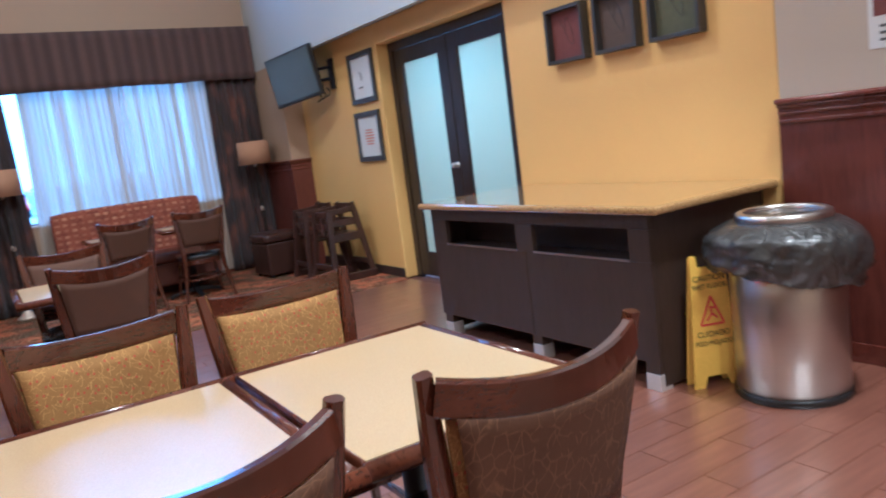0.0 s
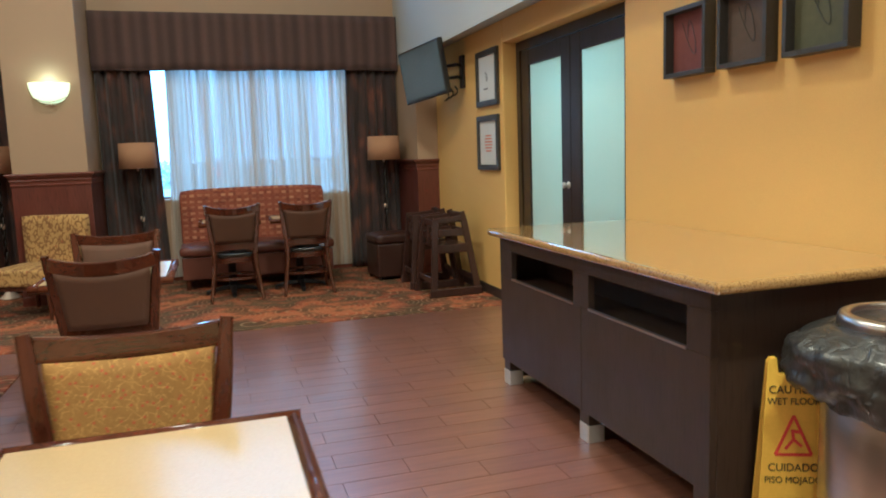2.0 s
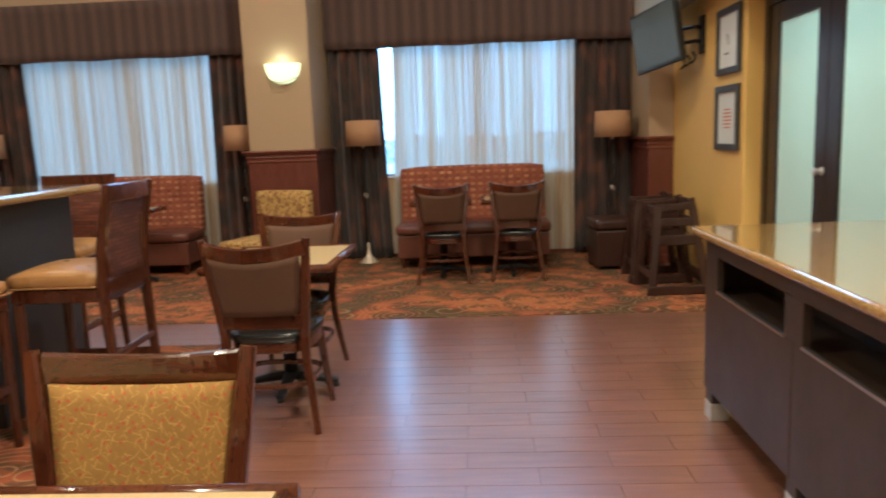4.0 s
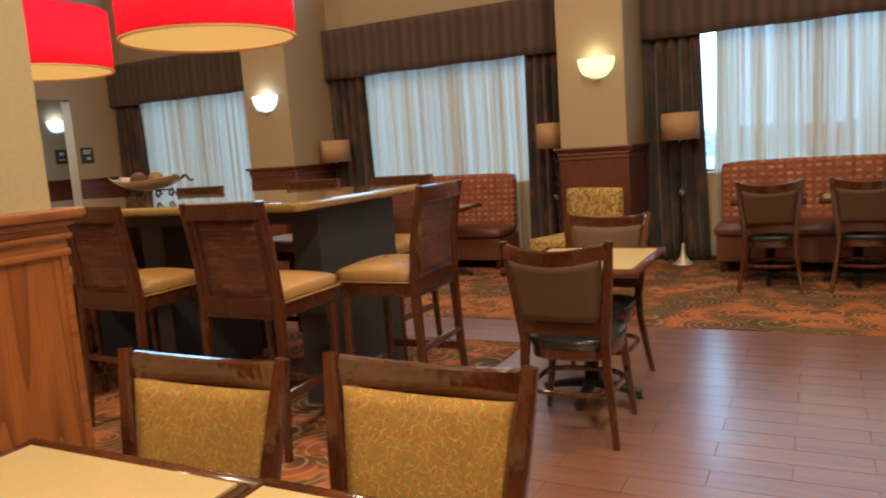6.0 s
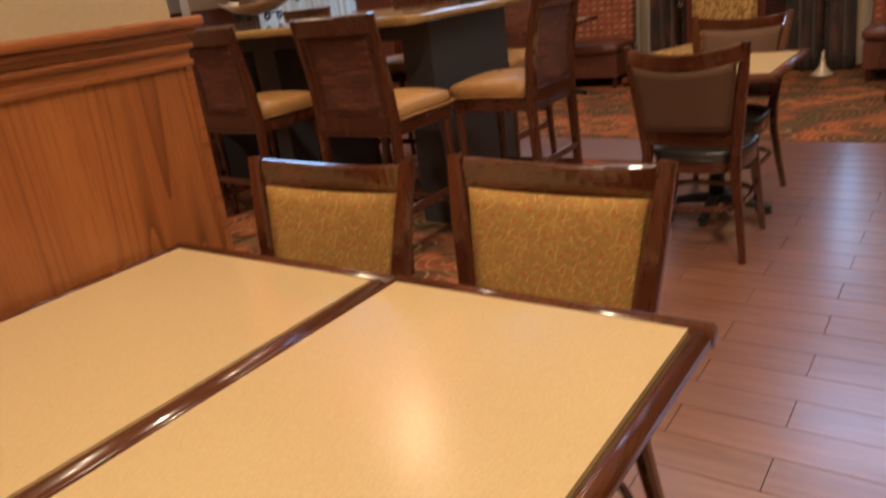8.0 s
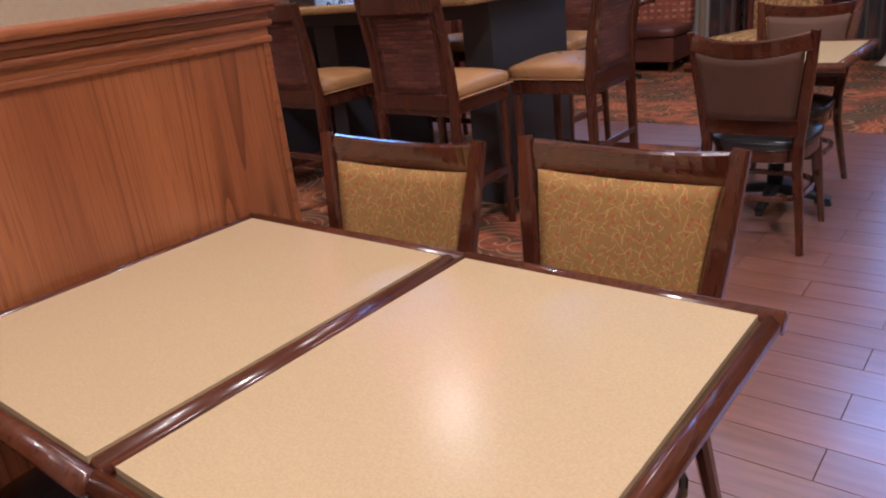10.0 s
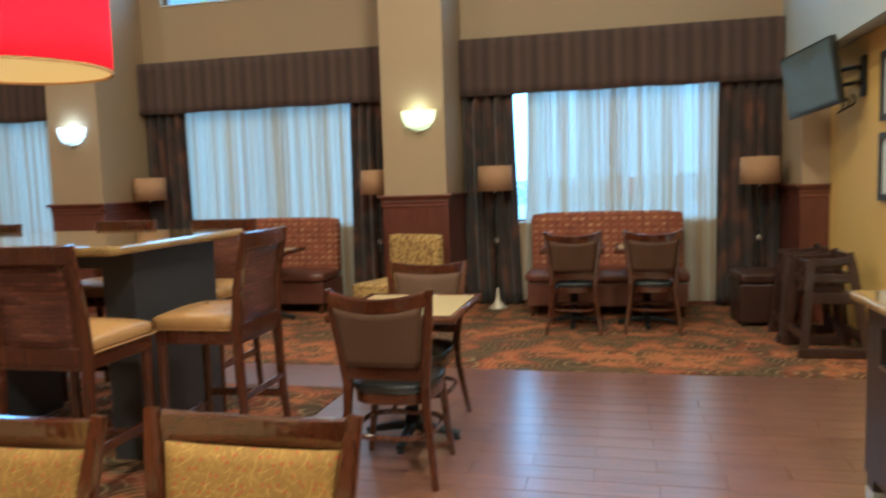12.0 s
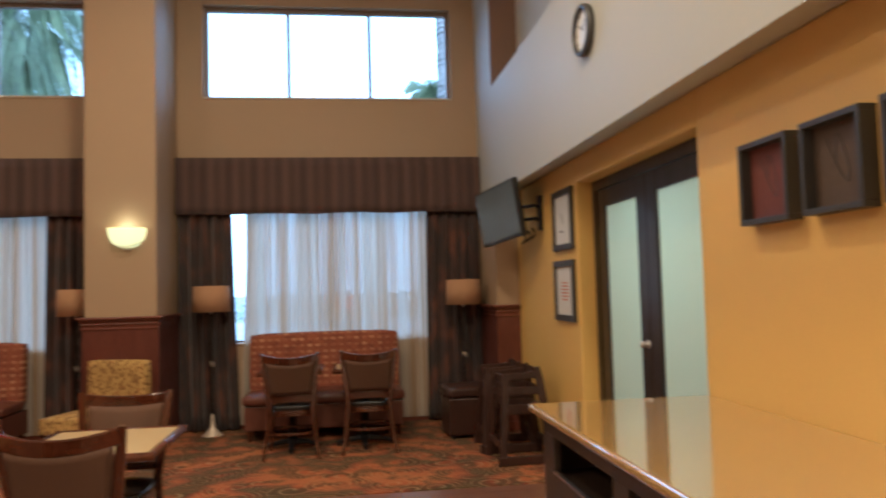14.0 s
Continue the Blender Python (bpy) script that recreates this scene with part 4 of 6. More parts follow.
def shadow_box(y0, y1, ground, label):
    s = thing("shadow_box", (EAST, (y0 + y1) / 2, 1.73), 0, label, "framed art", "shadow boxes on the yellow wall")
    w, h, d, f = (y1 - y0) / 2, 0.36, 0.07, 0.024
    part("frame", boxes((-d, 0, -w, w, 0, f), (-d, 0, -w, w, h - f, h), (-d, 0, -w, -w + f, f, h - f), (-d, 0, w - f, w, f, h - f), bevel=0.002), M_FRAME, s)
    part("backing", boxes((-0.02, -0.002, -w + f - 0.002, w - f + 0.002, f - 0.002, h - f + 0.002)), ground, s, "coloured textured ground")
    pts = [(-0.024, 0.07 * math.cos(a) * (0.3 + a / 9), 0.2 + 0.09 * math.sin(a * 1.2)) for a in [0.3 * i for i in range(22)]]
    part("drawing", sweep(pts, 0.003, 0.003, (1, 0, 0)), M_FRAME, s, "thin dark line figure")


shadow_box(4.405, 4.763, M_ARTRED, "deep grey shadow box frame with a red ground")
shadow_box(3.969, 4.312, M_ARTBROWN, "deep grey shadow box frame with a brown ground")
shadow_box(3.515, 3.872, M_ARTGREEN, "deep grey shadow box frame with an olive ground")


def flyer():
    s = thing("flyer", (EAST, 2.555, 1.49), 0, "white printed flyer above the red panelling", "flyer")
    part("sheet", boxes((-0.004, -0.001, -0.11, 0.11, 0, 0.28)), M_MAT, s)
    part("picture", boxes((-0.006, -0.004, -0.03, 0.085, 0.14, 0.24)), M_ARTRED, s)
    for i in range(3):
        part("writing", boxes((-0.006, -0.004, -0.09, 0.06, 0.03 + 0.03 * i, 0.042 + 0.03 * i)), M_INK, s)


flyer()


def wall_clock():
    c = thing("wall_clock", (UPPER, 6.22, 3.14), 0, "round white wall clock with a dark rim", "clock")
    turn = pose(0, 0, 0, 0, -90, 0)
    rim = lathe([(0.165, 0.0), (0.17, 0.02), (0.165, 0.045), (0.145, 0.05), (0.14, 0.03), (0.14, 0.0)], 40)
    bmesh.ops.transform(rim, matrix=turn, verts=rim.verts)
    part("rim", rim, M_FRAME, c, smooth=True)
    face = lathe([(0.0, 0.022), (0.142, 0.022), (0.142, 0.012)], 40)
    bmesh.ops.transform(face, matrix=turn, verts=face.verts)
    part("face", face, M_CLOCKFACE, c, "white dial")
    for i in range(12):
        a = radians(30 * i)
        part("hour_mark", sweep([(-0.024, 0.115 * math.sin(a), 0.115 * math.cos(a)), (-0.024, 0.132 * math.sin(a), 0.132 * math.cos(a))], 0.008, 0.003, (1, 0, 0)), M_BLACK, c)
    for a, n in ((50, 0.075), (305, 0.11)):
        a = radians(a)
        part("pointer", sweep([(-0.028, 0, 0), (-0.028, n * math.sin(a), n * math.cos(a))], 0.009, 0.003, (1, 0, 0)), M_BLACK, c)


wall_clock()


def television():
    t = thing("television", (4.294, 8.584, 2.19), -74.0, "flat screen television on a black swivel wall bracket", "television")
    tilt = Matrix.Rotation(radians(7), 4, "X") @ Matrix.Rotation(radians(-5), 4, "Y")
    parts = [("body", boxes((-0.40, 0.40, -0.01, 0.045, -0.27, 0.27), bevel=0.008), M_TVBODY), ("screen", boxes((-0.375, 0.375, -0.013, -0.009, -0.235, 0.25)), M_SCREEN),
             ("back_cover", boxes((-0.25, 0.25, 0.045, 0.075, -0.18, 0.16), bevel=0.012), M_TVBODY)]
    for n, bm, m in parts:
        bmesh.ops.transform(bm, matrix=tilt, verts=bm.verts)
        part(n, bm, m, t)
    b = thing("tv_bracket", (EAST, 8.32, 2.17), 0, "black metal swivel wall bracket with hanging cables", "bracket")
    part("wall_plate", boxes((-0.03, 0, -0.05, 0.05, -0.16, 0.16), bevel=0.004), M_IRON, b)
    for z in (-0.06, 0.06):
        part("arm", sweep([(-0.03, 0, z), (-0.10, -0.10, z), (-0.20, 0.12, z)], 0.03, 0.03), M_IRON, b)
    part("mount_plate", boxes((-0.235, -0.205, 0.02, 0.22, -0.12, 0.12), bevel=0.003), M_IRON, b)
    for k in range(3):
        pts = [(-0.10 - 0.03 * k + 0.02 * math.sin(i), -0.02 + 0.05 * k + 0.02 * math.cos(i * 1.3), -0.14 - 0.10 * math.sin(math.pi * i / 9) - 0.02 * k) for i in range(10)]
        part("cable", sweep(pts, 0.008, 0.008), M_IRON, b)


television()


def wall_sconce(x, y, z, facing, glass, tone):
    s = thing("wall_sconce", (x, y, z), facing, "lit half-bowl alabaster wall sconce with a metal finial", "wall lamp", "wall sconces")
    bm, n, k = bmesh.new(), 28, 12
    g = []
    for j in range(k + 1):
        b = math.pi / 2 * j / k
        r, zz = 0.18 * math.cos(b) ** 0.75, -0.19 * math.sin(b)
        g.append([bm.verts.new((r * math.cos(math.pi + math.pi * i / n), 0.72 * r * math.sin(math.pi + math.pi * i / n), zz)) for i in range(n + 1)])
    for j in range(k):
        for i in range(n):
            bm.faces.new((g[j][i], g[j][i + 1], g[j + 1][i + 1], g[j + 1][i]))
    bmesh.ops.remove_doubles(bm, verts=bm.verts, dist=1e-5)
    bmesh.ops.solidify(bm, geom=list(bm.faces), thickness=0.005)
    part("bowl", bm, glass, s, "glowing alabaster bowl", True)
    part("back_plate", boxes((-0.05, 0.05, -0.012, -0.001, -0.215, -0.03), bevel=0.004), M_BRASS, s)
    rim = [(0.150 * math.cos(a), 0.72 * 0.150 * math.sin(a) - 0.004, -0.135 - 0.055 * math.sin(-a) ** 2) for a in [math.pi + math.pi * i / 24 for i in range(25)]]
    part("cradle", sweep(rim, 0.007, 0.009), M_BRASS, s, "thin metal cradle under the bowl")
    finial = lathe([(0.0, -0.222), (0.010, -0.216), (0.014, -0.204), (0.008, -0.194), (0.0, -0.192)], 14)
    bmesh.ops.translate(finial, verts=finial.verts, vec=(0, -0.02, 0))
    part("finial", finial, M_BRASS, s, smooth=True)
    ang = radians(facing)
    lamp("sconce_lamp", "POINT", (x + 0.085 * math.sin(ang), y - 0.085 * math.cos(ang), z + 0.03), 0.85, tone, 0.05)


wall_sconce(0.724, 9.25, 2.172, 0, M_SCONCE, (1.0, 0.80, 0.40))
wall_sconce(-3.45, 9.25, 2.19, 0, M_SCONCECOOL, (1.0, 0.90, 0.74))
wall_sconce(WEST - 1.6, 10.25, 2.30, 90, M_SCONCECOOL, (1.0, 0.90, 0.74))


def door_plate(x, y, z, lines, label):
    s = thing("sign_plate", (x, y, z), 0, label, "sign", "small dark wall signs")
    part("plate", boxes((0.0, 0.012, -0.11, 0.11, -0.12, 0.12), bevel=0.003), M_SIGNPLATE, s)
    for a, b, c, d in lines:
        part("writing", boxes((0.012, 0.015, a, b, c, d)), M_PALE, s)


door_plate(WEST, 9.52, 1.66, ((-0.07, 0.07, 0.06, 0.08), (-0.07, 0.05, 0.025, 0.045), (-0.02, 0.05, -0.06, -0.03)), "small dark wall sign with pale lettering")
door_plate(WEST - 1.6, 10.26, 1.70, ((-0.04, 0.04, 0.02, 0.07), (-0.05, 0.05, -0.06, -0.045)), "small dark wall sign with a pale emblem")


# ---- serving counter, bin, wet floor sign ----
def serving_counter():
    c = thing("serving_counter", (0, 0, 0), 0, "dark espresso counter with open slots beside the yellow wall", "counter")
    x0, x1, y0, y1, t = 3.75, 4.63, 3.235, 5.17, 0.03
    part("front_panel", boxes((x0, x0 + t, y0, 4.173, 0.14, 0.64), bevel=0.002), M_COUNTER, c)
    part("front_panel", boxes((x0, x0 + t, 4.177, y1, 0.14, 0.64), bevel=0.002), M_COUNTER, c)
    part("top_rail", boxes((x0, x0 + t, y0, y1, 0.80, 0.873)), M_COUNTER, c)
    for a, b in ((y0, 3.37), (4.10, 4.25), (5.0, y1)):
        part("stile", boxes((x0, x0 + t, a, b, 0.641, 0.799)), M_COUNTER, c)
    part("end_panel", boxes((x0 + t, x1, y0, y0 + t, 0.02, 0.873), bevel=0.002), M_COUNTER, c)
    part("end_panel", boxes((x0 + t, x1, y1 - t, y1, 0.02, 0.873), bevel=0.002), M_COUNTER, c)
    part("slot_floor", boxes((x0 + t, x0 + 0.28, y0 + t, y1 - t, 0.60, 0.62)), M_COUNTER, c)
    part("slot_back", boxes((x0 + 0.26, x0 + 0.28, y0 + t, y1 - t, 0.621, 0.87)), M_COUNTER, c)
    part("bottom", boxes((x0 + t, x1, y0 + t, y1 - t, 0.14, 0.16)), M_COUNTER, c)
    for y in (3.28, 4.15, 5.10):
        leg = part("leg", boxes((x0 + 0.002, x0 + 0.08, y - 0.04, y + 0.045, 0.085, 0.1399)), M_COUNTER, c)
        part("foot", boxes((x0 - 0.001, x0 + 0.083, y - 0.043, y + 0.048, 0.0, 0.085), bevel=0.003), M_SATIN, leg, "satin metal sleeve")
    for a in (3.37, 4.25):
        b = a + (0.73 if a < 4 else 0.75)
        part("slot_trim", boxes((x0 - 0.004, x0 + 0.012, a, b, 0.636, 0.646)), M_STEEL, c, "worn metal strip along the slot")
    w = thing("countertop", (0, 0, 0.874), 0, "polished tan granite worktop with rounded edge", "worktop")
    part("slab", slab(rounded(3.70, 4.645, 3.14, 5.26, 0.02), 0.0, 0.042, 0.018, segments=4), M_HITOP, w, smooth=False)


serving_counter()


def waste_bin():
    b = thing("waste_bin", (4.142, 2.805, 0), 0, "round brushed steel waste bin, black liner folded over its rim", "waste bin")
    part("body", lathe([(0.22, 0.03), (0.225, 0.035), (0.225, 0.78), (0.215, 0.785), (0.213, 0.56), (0.0, 0.56)], 48), M_STEEL, b, smooth=False)
    for f in b.children[-1].data.polygons:
        f.use_smooth = abs(f.normal.z) < 0.3
    part("base_ring", lathe([(0.21, 0.0), (0.232, 0.0), (0.232, 0.028), (0.225, 0.034), (0.21, 0.034)], 48), M_TVBODY, b, "black plastic base", True)
    part("rim", lathe([(0.152, 0.775), (0.152, 0.832), (0.157, 0.840), (0.174, 0.841), (0.186, 0.834), (0.189, 0.820), (0.189, 0.770), (0.152, 0.775)], 48), M_STEEL, b, "steel ring lid", True)
    part("opening", lathe([(0.0, 0.575), (0.09, 0.58), (0.132, 0.62), (0.146, 0.72), (0.1505, 0.815), (0.1515, 0.822)], 32), M_BAG, b, "black liner inside the opening", True)
    def f(u, w):
        a = 2 * math.pi * u
        ring = Vector((math.cos(a), math.sin(a), 0))
        ends = 0.255 + 0.050 * math.sin(a + 2.2) + 0.022 * noise.noise(ring * 2.3 + Vector((4, 1, 7))) + 0.012 * noise.noise(ring * 9)
        belly = 0.092 * math.sin(math.pi * 0.80 * w ** 0.72) ** 0.9 if w > 0 else 0.0
        r = 0.190 + 0.045 * min(1.0, w / 0.25) + belly * 0.85 * (1 + 0.35 * noise.noise(ring * 1.6 + Vector((9, 2, 3))))
        slant = ring * 3.4 + Vector((1.2 * w, -1.2 * w, 2.4 * w))
        r += w ** 0.5 * (0.030 * noise.noise(slant * 1.3) + 0.016 * abs(noise.noise(slant * 3.1 + Vector((5, 5, 5)))))
        return (r * math.cos(a), r * math.sin(a), 0.806 - ends * w + 0.010 * w * noise.noise(slant * 2.0))

    b.scale = (1.08, 1.08, 1.0)
    part("liner", sheet(f, 150, 24, 0.002), M_BAG, b, "crumpled black plastic liner", True)


waste_bin()


def text_mesh(name, words, size, material, parent, m, label=""):
    cu = bpy.data.curves.new(name, "FONT")
    cu.body, cu.size, cu.align_x, cu.extrude = words, size, "CENTER", 0.0008
    tmp = bpy.data.objects.new(name, cu)
    scene.collection.objects.link(tmp)
    bpy.context.view_layer.update()
    me = bpy.data.meshes.new_from_object(tmp.evaluated_get(bpy.context.evaluated_depsgraph_get()))
    bpy.data.objects.remove(tmp)
    bpy.data.curves.remove(cu)
    me.transform(m)
    me.materials.clear()
    me.materials.append(material)
    ob = new(name, me)
    ob.parent = parent
    return tagged(ob, label)


def wet_floor_sign():
    s = thing("wet_floor_sign", (4.0, 3.128, 0), -24.0, "folded yellow plastic wet floor sign beside the counter", "floor sign")
    h = 0.66
    lean = 0.030

    def leaf(sign):
        out = [(-0.135, 0.0), (-0.075, 0.0), (-0.055, 0.055), (0.055, 0.055), (0.075, 0.0), (0.135, 0.0), (0.095, 0.645), (0.085, h), (0.062, h), (0.056, 0.60), (-0.056, 0.60), (-0.062, h), (-0.085, h), (-0.095, 0.645)]
        bm = bmesh.new()
        f = bm.faces.new([bm.verts.new((x, 0, z)) for x, z in out])
        e = bmesh.ops.extrude_face_region(bm, geom=[f])
        bmesh.ops.translate(bm, verts=[v for v in e["geom"] if isinstance(v, bmesh.types.BMVert)], vec=(0, 0.008, 0))
        bmesh.ops.triangulate(bm, faces=[f for f in bm.faces if len(f.verts) > 4])
        bmesh.ops.recalc_face_normals(bm, faces=bm.faces)
        for v in bm.verts:
            v.co.y = sign * (lean * (1 - v.co.z / h) + 0.004 + v.co.y)
        return bm

    s.scale = (0.9, 1, 0.97)
    front = part("front_leaf", leaf(-1), M_SIGN, s)
    part("back_leaf", leaf(1), M_SIGN, s)
    tilt = math.degrees(math.atan2(lean, h))

    def on(z):
        return pose(0, -(lean * (1 - z / h) + 0.0135), z, 90 - tilt, 0, 0)

    text_mesh("writing", "CAUTION", 0.040, M_BLACK, front, on(0.535))
    text_mesh("writing", "WET FLOOR", 0.034, M_BLACK, front, on(0.495))
    text_mesh("writing", "CUIDADO", 0.040, M_BLACK, front, on(0.255))
    text_mesh("writing", "PISO MOJADO", 0.033, M_BLACK, front, on(0.212))
    tri = [(-0.066, 0.315), (0.066, 0.315), (0.0, 0.455)]
    bm = bmesh.new()
    for a, b in zip(tri, tri[1:] + tri[:1]):
        y = lambda z: -(lean * (1 - z / h) + 0.0135)
        sweep([(a[0], y(a[1]), a[1]), (b[0], y(b[1]), b[1])], 0.011, 0.002, (0, 1, 0), bm)
    part("triangle", bm, M_RED, front, "red warning triangle")
    bm = bmesh.new()
    for a, b in (((-0.03, 0.335), (0.0, 0.37)), ((0.0, 0.37), (-0.005, 0.405)), ((0.0, 0.37), (0.03, 0.345)), ((-0.005, 0.40), (0.03, 0.395))):
        sweep([(a[0], y(a[1]), a[1]), (b[0], y(b[1]), b[1])], 0.011, 0.002, (0, 1, 0), bm)
    part("emblem", bm, M_RED, front, "red slipping emblem")


wet_floor_sign()


# ---- dining chairs ----
def dining_chair():
    """Sitter looks along +y. Origin on the floor under the seat."""
    c = thing("dining_chair", (0, 0, 0), 0, "dark cherry dining chair with twig fabric back, black vinyl seat", "chair", "dining chairs")

    def back(x, z):
        """y of the back's middle plane: leans back with height, bows back in the middle."""
        k = max(0.0, (z - 0.45) / 0.5)
        return -0.205 - 0.075 * k - 0.085 * k * (1 - (x / 0.25) ** 2)

    for s in (-1, 1):
        pts = [(s * 0.246, -0.275, 0.0), (s * 0.224, -0.238, 0.16), (s * 0.198, -0.212, 0.34), (s * 0.192, -0.205, 0.47), (s * 0.206, -0.222, 0.62), (s * 0.228, -0.252, 0.80), (s * 0.246, -0.28, 0.953)]
        part("back_leg", sweep(pts, (0.030, 0.034, 0.04, 0.046, 0.050, 0.046, 0.034), (0.030, 0.034, 0.040, 0.042, 0.036, 0.030, 0.028), (0, 1, 0)), M_CHAIRWOOD, c)
        pts = [(s * 0.226, 0.190, 0.0), (s * 0.202, 0.182, 0.2), (s * 0.180, 0.172, 0.41)]
        part("front_leg", sweep(pts, (0.026, 0.034, 0.042), (0.026, 0.034, 0.042), (0, 1, 0)), M_CHAIRWOOD, c)
    n = 14
    xs = [-0.232 + 0.464 * i / n for i in range(n + 1)]
    part("top_rail", sweep([(x, back(x, 0.895) - 0.004, 0.910 - 0.028 * (1 - (x / 0.232) ** 2)) for x in xs], 0.026, 0.070, (0, 0, 1), bevel=0.2), M_RAILWOOD, c, smooth=False)
    xs = [-0.190 + 0.38 * i / n for i in range(n + 1)]
    part("lower_rail", sweep([(x, back(x, 0.55), 0.548) for x in xs], 0.022, 0.074, (0, 0, 1)), M_RAILWOOD, c)

    def pad(u, w):
        half = 0.176 + 0.036 * w
        x = -half + 2 * half * u
        z = 0.584 + (0.290 - 0.026 * (1 - (x / half) ** 2)) * w
        puff = 0.010 * math.sin(math.pi * u) ** 0.4 * math.sin(math.pi * w) ** 0.4
        return (x, back(x, z) + 0.004 + puff, z)

    part("back_pad", sheet(pad, 14, 8, 0.030), M_TWIG, c, "gold fabric with branching twigs and red berries", True)
    def cover(u, w):
        half = 0.176 + 0.036 * w
        x = -half + 2 * half * u
        z = 0.584 + (0.290 - 0.026 * (1 - (x / half) ** 2)) * w
        return (x, back(x, z) - 0.033, z)

    part("back_cover", sheet(cover, 14, 8, 0.003), M_BACKTWIG, c, "brown twig fabric on the outer back", True)
    rim = [(-0.175, 0.584), (0.175, 0.584), (0.211, 0.872), (-0.211, 0.872), (-0.175, 0.584)]
    pts = []
    for (xa, za), (xb, zb) in zip(rim, rim[1:]):
        for i in range(7):
            x, z = xa + (xb - xa) * i / 7, za + (zb - za) * i / 7
            if z > 0.86:
                z -= 0.026 * (1 - (x / 0.211) ** 2)
            pts.append((x, back(x, z) + 0.008, z))
    pts.append(pts[0])
    part("piping", sweep(pts, 0.007, 0.007), M_TWIG, c)
    outline = []
    for i in range(40):
        q = 2 * math.pi * i / 40
        cx, cy = math.copysign(abs(math.cos(q)) ** 0.55, math.cos(q)), math.copysign(abs(math.sin(q)) ** 0.62, math.sin(q))
        outline.append((cx * (0.212 + 0.014 * cy), 0.005 + 0.222 * cy))
    part("seat_frame", slab([(x * 0.97, y * 0.97) for x, y in outline], 0.380, 0.436, 0.006), M_RAILWOOD, c)

    def cushion_top(u, w):
        q = outline[int(round(u * 40)) % 40]
        k = min(1.0, w / 0.12) if w < 0.12 else 1 - (w - 0.12) / 0.88
        swell = 1.0 + 0.03 * math.sin(math.pi * min(1.0, w / 0.24))
        if w <= 0.12:
            return (q[0] * swell, q[1] * swell, 0.437 + 0.036 * k)
        return (q[0] * k * swell, 0.005 + (q[1] - 0.005) * k * swell, 0.473 + 0.030 * (1 - k ** 3.2))

    part("seat", sheet(cushion_top, 40, 17), M_VINYL, c, "glossy black vinyl cushion", True)
    hoop = [2 * math.pi * i / 36 for i in range(37)]
    part("stretcher", sweep([(0.205 * math.copysign(abs(math.cos(a)) ** 0.6, math.cos(a)), -0.025 + 0.205 * math.copysign(abs(math.sin(a)) ** 0.6, math.sin(a)), 0.225) for a in hoop], 0.02, 0.026), M_CHAIRWOOD, c, "bent wood ring stretcher")
    return c


chair = dining_chair()
chair.matrix_world = pose(1.632, 5.255, 0, 0, 0, 0)
tagged(chair, "dark cherry dining chair facing a small table, black vinyl seat")
CH = [
    (1.555, 5.90, 179, "dark cherry dining chair with brown back across a small table"),
    (1.98, 2.175, -2, "dark cherry dining chair tucked in at a cream table"),
    (1.315, 2.20, 2, "dark cherry dining chair tucked in near the oak-panelled wall"),
    (1.924, 2.905, 180, "dark cherry chair with gold twig fabric at a cream table"),
    (1.365, 2.82, 182, "dark cherry chair with gold twig fabric beside oak panelling"),
    (2.325, 8.745, 0, "dark cherry dining chair at a small table before the settee"),
    (3.035, 8.80, -2, "dark cherry dining chair at the second small settee table"),
]
for x, y, a, text in CH:
    tagged(copy_thing(chair, pose(x, y, 0, 0, 0, a)), text)
# the chairs away from the pushed-together tables are brown on both sides of the back
for ob in list(scene.objects):
    if ob.parent and ob.name.split(".")[0] in ("back_pad", "back_cover", "piping") and ob.parent.name.startswith("dining_chair") and ob.parent.matrix_basis.translation.y > 4:
        ob.data = ob.data.copy()
        ob.data.materials[0] = M_BROWNCLOTH
        if ob.get("label"):
            ob["label"] = "plain brown fabric pad"


# ---- tables ----
def cafe_table(x0, x1, y0, y1, z, label, group, left=0.04, right=0.04, e=0.042):
    t = thing("cafe_table", ((x0 + x1) / 2, (y0 + y1) / 2, 0), 0, label, "table", group)
    a, b = (x1 - x0) / 2, (y1 - y0) / 2
    board = part("tabletop", slab([(-a + left, -b + e), (a - right, -b + e), (a - right, b - e), (-a + left, b - e)], z - 0.032, z - 0.003), M_LAMINATE, t, "cream laminate surface")
    for p, q, w in (((-a, -b + e / 2), (a, -b + e / 2), e), ((-a, b - e / 2), (a, b - e / 2), e), ((-a + left / 2, -b + e), (-a + left / 2, b - e), left), ((a - right / 2, -b + e), (a - right / 2, b - e), right)):
        part("edging", sweep([(p[0], p[1], z - 0.020), (q[0], q[1], z - 0.020)], w, 0.044, (0, 0, 1), bevel=0.42), M_EDGE, board, "dark rounded wooden edging", True)
    part("column", lathe([(0.04, 0.06), (0.04, 0.68), (0.05, 0.70)], 20), M_IRON, t, smooth=True)
    part("top_plate", boxes((-0.2, 0.2, -0.03, 0.03, 0.70, z - 0.033), (-0.03, 0.03, -0.2, -0.03, 0.70, z - 0.033), (-0.03, 0.03, 0.03, 0.2, 0.70, z - 0.033)), M_IRON, t)
    for k in range(4):
        d = Vector((math.cos(math.pi / 2 * k), math.sin(math.pi / 2 * k), 0))
        foot = part("foot", sweep([d * 0.02 + Vector((0, 0, 0.075)), d * 0.12 + Vector((0, 0, 0.062)), d * 0.27 + Vector((0, 0, 0.032))], (0.065, 0.055, 0.04), (0.05, 0.045, 0.03)), M_IRON, t)
        part("glide", rod(d * 0.255, d * 0.255 + Vector((0, 0, 0.02)), 0.02, 0.018), M_TVBODY, foot)


